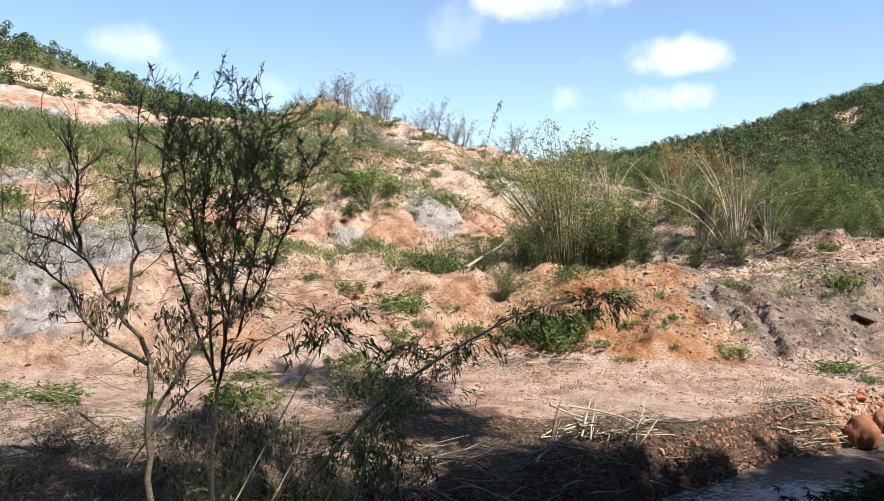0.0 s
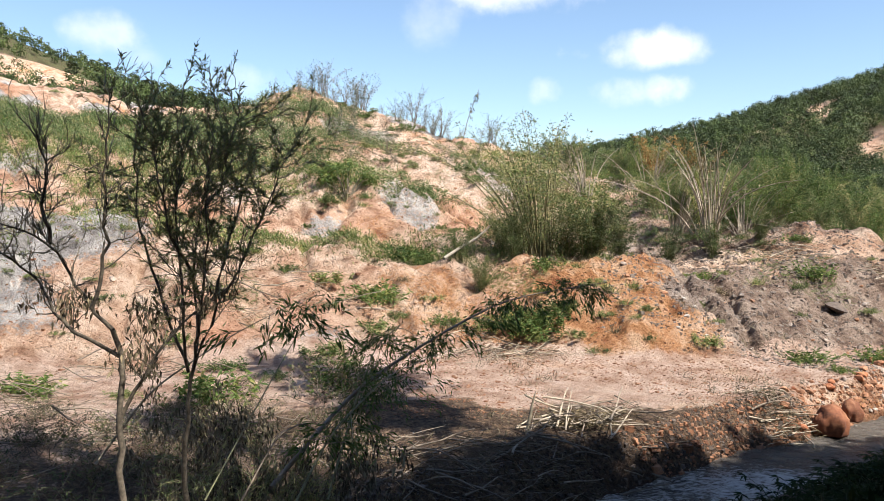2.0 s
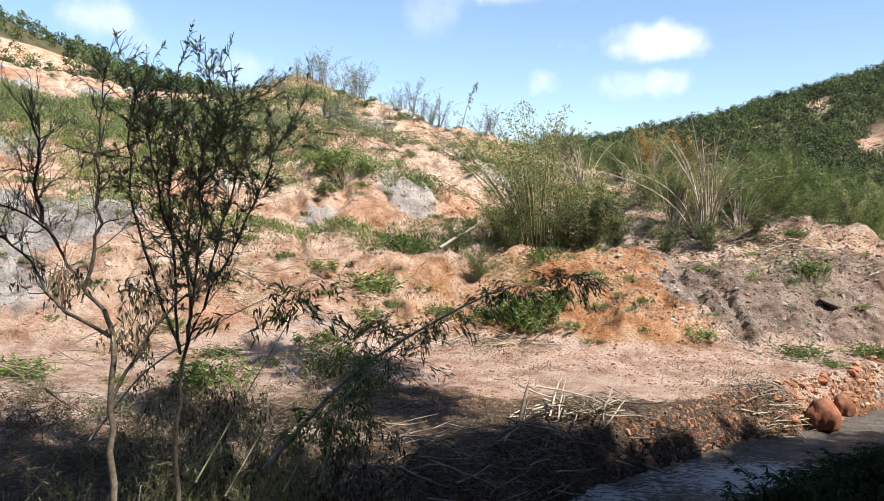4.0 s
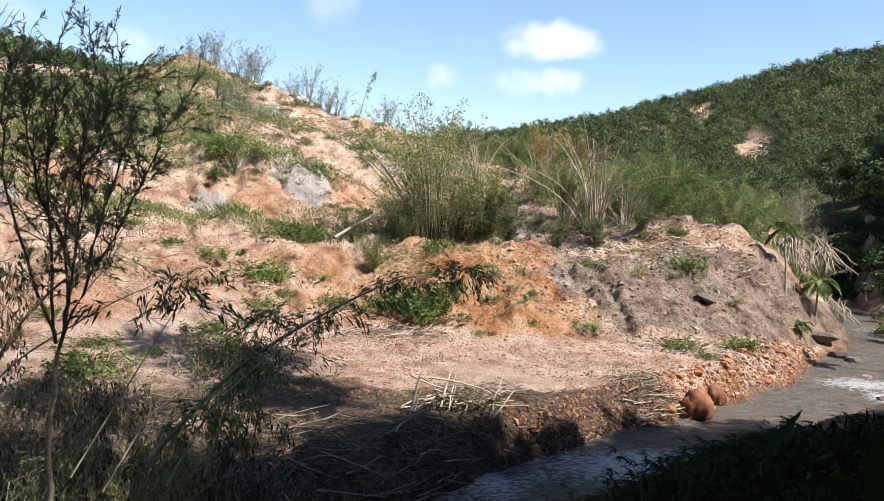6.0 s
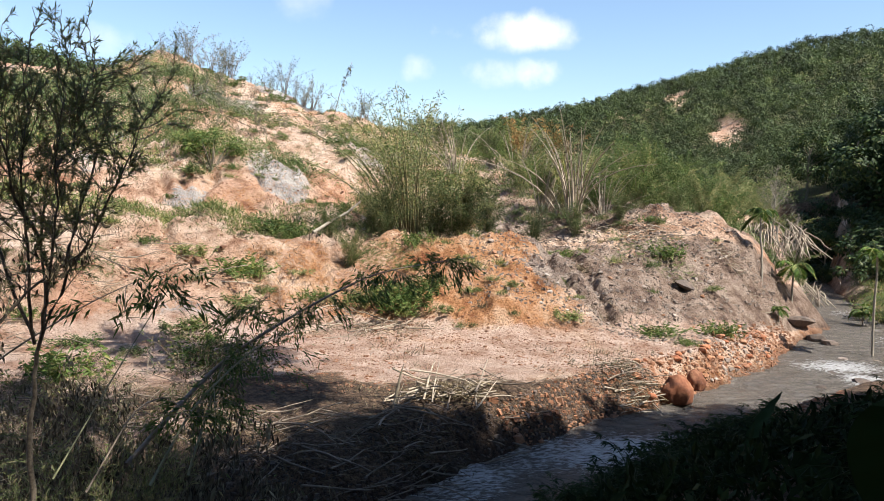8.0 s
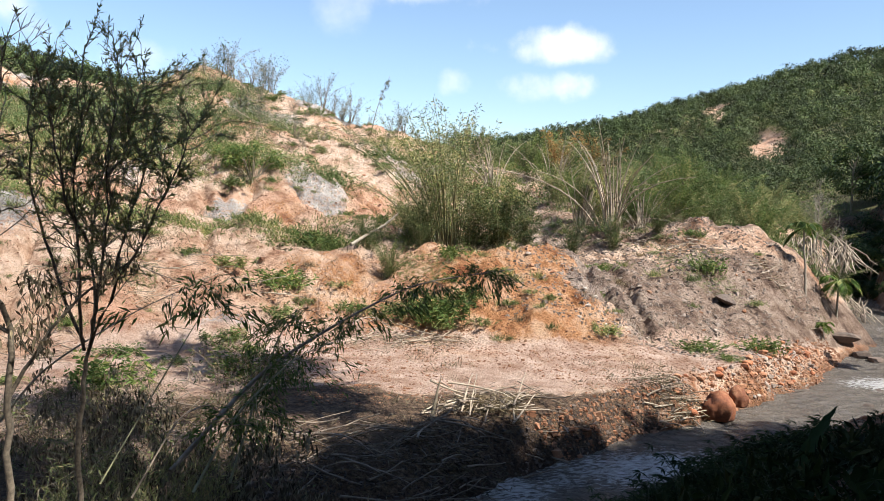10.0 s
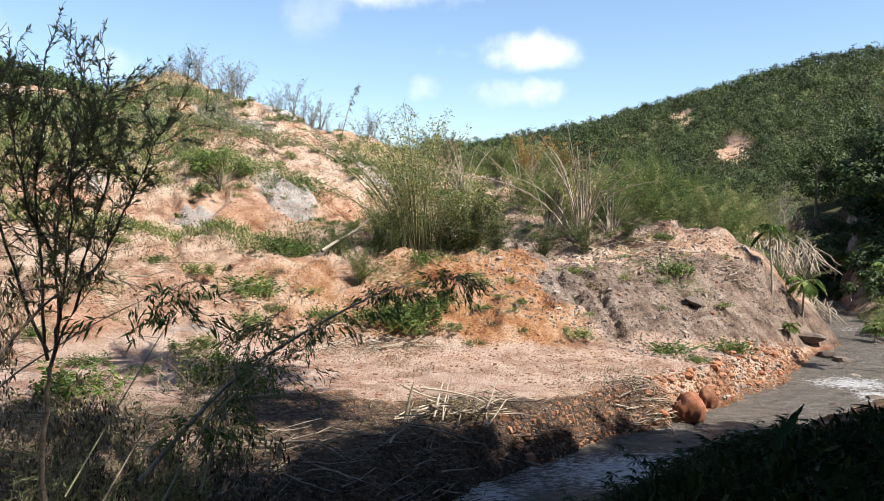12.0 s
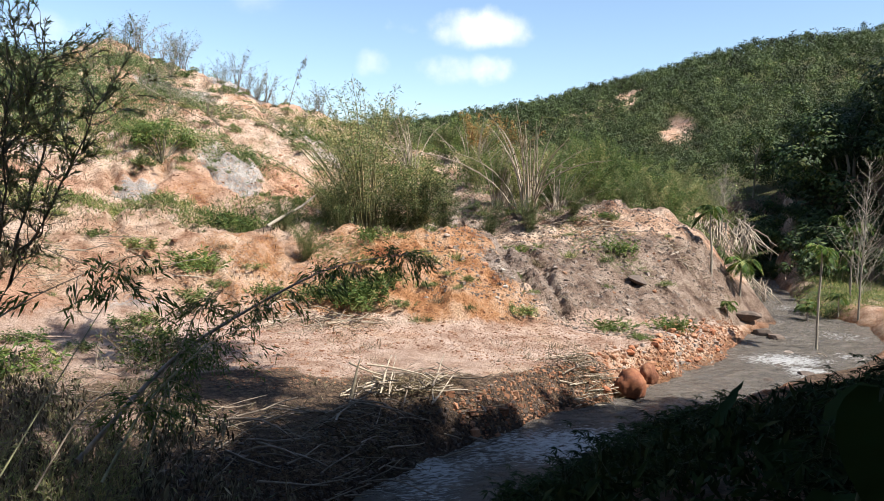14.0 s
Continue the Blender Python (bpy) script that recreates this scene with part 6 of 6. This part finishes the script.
def bare_tree(az, r, height, seed, label, mat=PALE_BARK, stems=1, lean=0.05, spread=0.3, up=0.55):
    rng = np.random.default_rng(seed)
    x, y = polar(az, r)
    top = empty("bare_tree", x, y, ground_z(x, y) - 0.05, label, "tree", "bare trees")
    paths = [(bend((0, 0, -0.2), (0.1, 0, height), 0, 9, rng, 0.06), np.linspace(0.07, 0.012, 9), 0)]
    for k in range(70):
        s = rng.uniform(0.15, 0.98)
        q, a = np.array([0.1 * s, 0, height * s]), rng.uniform(0, 6.28)
        L = height * 0.3 * (1.1 - s) + 0.35
        e = q + [math.cos(a) * L * 0.75, math.sin(a) * L * 0.75, L * up * 1.5]
        br = bend(q, e, 0.05 * L, 5, rng, 0.05)
        paths.append((br, np.linspace(0.018, 0.005, 5), 1))
        for j in range(5):
            p = br[rng.integers(1, 5)]
            d = unit(rng.normal(size=3) + [0, 0, 0.9]) * L * rng.uniform(0.2, 0.45)
            paths.append((np.array([p, p + d * 0.5, p + d]), np.array([0.007, 0.005, 0.003]), 2))
    set_paths("trunk", paths[:1], mat, top, 7)
    set_paths("branchwork", [p for p in paths if p[2] == 1], mat, top, 4)
    set_paths("brush", [p for p in paths if p[2] == 2], mat, top, 3)


bare_tree(42.2, 54, 9.6, 501, "leafless grey tree with fine upright twigs")
bare_tree(33.6, 68, 6.0, 502, "leafless pale tree among dead branches")
bare_tree(35.0, 72, 5.5, 503, "leafless pale tree among dead branches")

# undergrowth and shaded trees of the right bank
clump_stuff("streamside_grass", cover(321, 900, (38.5, 52), (55, 92), 0.2, -0.3), 321, 30, 0.25, 1.1, WEED_LEAF, 0.05, "short green grass on the stream flat", 0.3)
right_bushes = leafy_bush(600, 1.6, 2.4, 1500, SHADE_WOOD_LEAF, 0.22, "dark green bush by the stream", group="bushes by the stream")
spots_right = spots(rng, 14, (38.5, 52), (66, 80), 2.4) + spots(rng, 34, (35.5, 50), (78, 100), 1.9)
scatter([right_bushes], spots_right, rng, (0.7, 1.7), 0.05, 6)
wood = [broadleaf_tree(610 + k, 11, 8.5, "dense dark green forest tree", SHADE_WOOD_LEAF, 4600, 0.36, low=0.12) for k in range(3)]
places = spots(rng, 26, (35.5, 50), (84, 118), 4.2)
# unseen trees added on and beside the spur, to cast shade leftwards
places += spots(rng, 12, (52, 66), (80, 112), 6.0) + spots(rng, 22, (45.5, 57), (72, 104), 4.6)
scatter(wood, places[:26], rng, (0.75, 1.3), 0.1, 3)
for k, (x, y, z) in enumerate(places[26:]):
    put(wood[k % 3], x, y, z - 0.1, 61 * k, float(rng.uniform(1.5, 2.0)))


def forest(name, seed, count, az, r, leaf, label, height=(4, 10), crown=(2.2, 4.0), cards=330, card=0.38, gate=0.25, clear=None, gap=5.4):
    """Far woods in one mesh: crowns of several lobes, thick with leaf sprays, coarser with distance."""
    rng = np.random.default_rng(seed)
    a, d = rng.uniform(*az, count * 6), np.sqrt(rng.uniform(r[0] ** 2, r[1] ** 2, count * 6))
    x, y = d * np.sin(np.radians(a)), d * np.cos(np.radians(a))
    z, _, _, scar = land(x, y)
    limit = np.interp(a, SKY_AZ, SKY_R) + 14
    keep = (scar < gate) & (d < limit) & (d > np.interp(a, (-40, 0, 12, 34, 38, 60), (100, 110, 100, 104, 110, 110)))
    if clear is not None:
        keep &= ~clear(a, d)
    cell = np.round(x / gap) * 100003 + np.round(y / gap)
    first = np.zeros(len(x), bool)
    first[np.unique(np.where(keep, cell, -1), return_index=True)[1]] = True
    keep &= first
    x, y, z, d = x[keep][:count], y[keep][:count], z[keep][:count], d[keep][:count]
    n = len(x)
    h, w = rng.uniform(*height, n), rng.uniform(*crown, n)
    lobes = 5
    la, lq = rng.uniform(0, 6.28, (n, lobes)), rng.random((n, lobes)) ** 0.6
    lx, ly = np.cos(la) * lq * w[:, None] * 0.62, np.sin(la) * lq * w[:, None] * 0.62
    lz = h[:, None] * (0.18 + 0.66 * rng.random((n, lobes)) ** 0.8 * (1 - 0.4 * lq ** 2))
    grain = np.clip(d / 170, 0.8, 2.4)
    tree = np.repeat(np.arange(n), (cards / grain ** 1.5).astype(int))
    m = len(tree)
    lobe = rng.integers(0, lobes, m)
    out = unit(rng.normal(size=(m, 3)) + [0, 0, 0.3])
    rad = (w[tree] * rng.uniform(0.34, 0.56, (n, lobes))[tree, lobe] * rng.random(m) ** 0.22)[:, None]
    c = np.stack([x[tree] + lx[tree, lobe], y[tree] + ly[tree, lobe], z[tree] + lz[tree, lobe]], 1) + out * rad * [1, 1, 0.8]
    size = card * grain[tree]
    v, f = leaf_quads(c, out + rng.normal(size=(m, 3)) * 0.8, rng.uniform(0.6, 1.4, m) * size, size * 0.6, rng, 0.4, out + [0, 0, 0.2])
    ob = tagged(mesh_object(name, v, f, leaf), label, "forest", kind="stuff")
    tone = (rng.uniform(-0.62, 0.6, n) + 0.45 * np.maximum(0, fbm(x, y, 0.02, 3, 66)))[tree] + rng.uniform(-0.4, 0.45, (n, lobes))[tree, lobe]
    at = ob.data.attributes.new("tone", "FLOAT", "POINT")
    at.data.foreach_set("value", np.repeat(np.maximum(tone, -0.75), 4).astype(np.float32))
    return ob


def clearing(a, d):
    return np.exp(-(((a - 33.0) / 2.2) ** 2 + ((d - 320) / 45) ** 2)) > 0.4


forest("hill_forest", 701, 4300, (9, 52), (100, 560), FOREST_LEAF, "dense dark green forest on the hill", (4, 10), (3.0, 5.0), 420, 0.36, clear=clearing, gap=4.8)
forest("ridge_forest", 702, 900, (-42, -2), (125, 340), FOREST_LEAF, "dark green forest above the slide scars", (3.5, 7), (2.0, 3.0), 240, 0.42, gap=3.6)
forest("foothill_scrub", 703, 330, (-42, -5), (98, 150), SCRUB_LEAF, "bright green scrub on the hill's foot", (1.5, 3.5), (2.0, 3.2), 170, 0.4, 0.3, gap=3.0)
forest("hillside_scrub", 704, 520, (16, 44), (104, 330), SCRUB_LEAF, "brighter young growth on the hillside", gap=3.2, height=(1.5, 4.5), crown=(2.0, 3.2), cards=190, card=0.34)
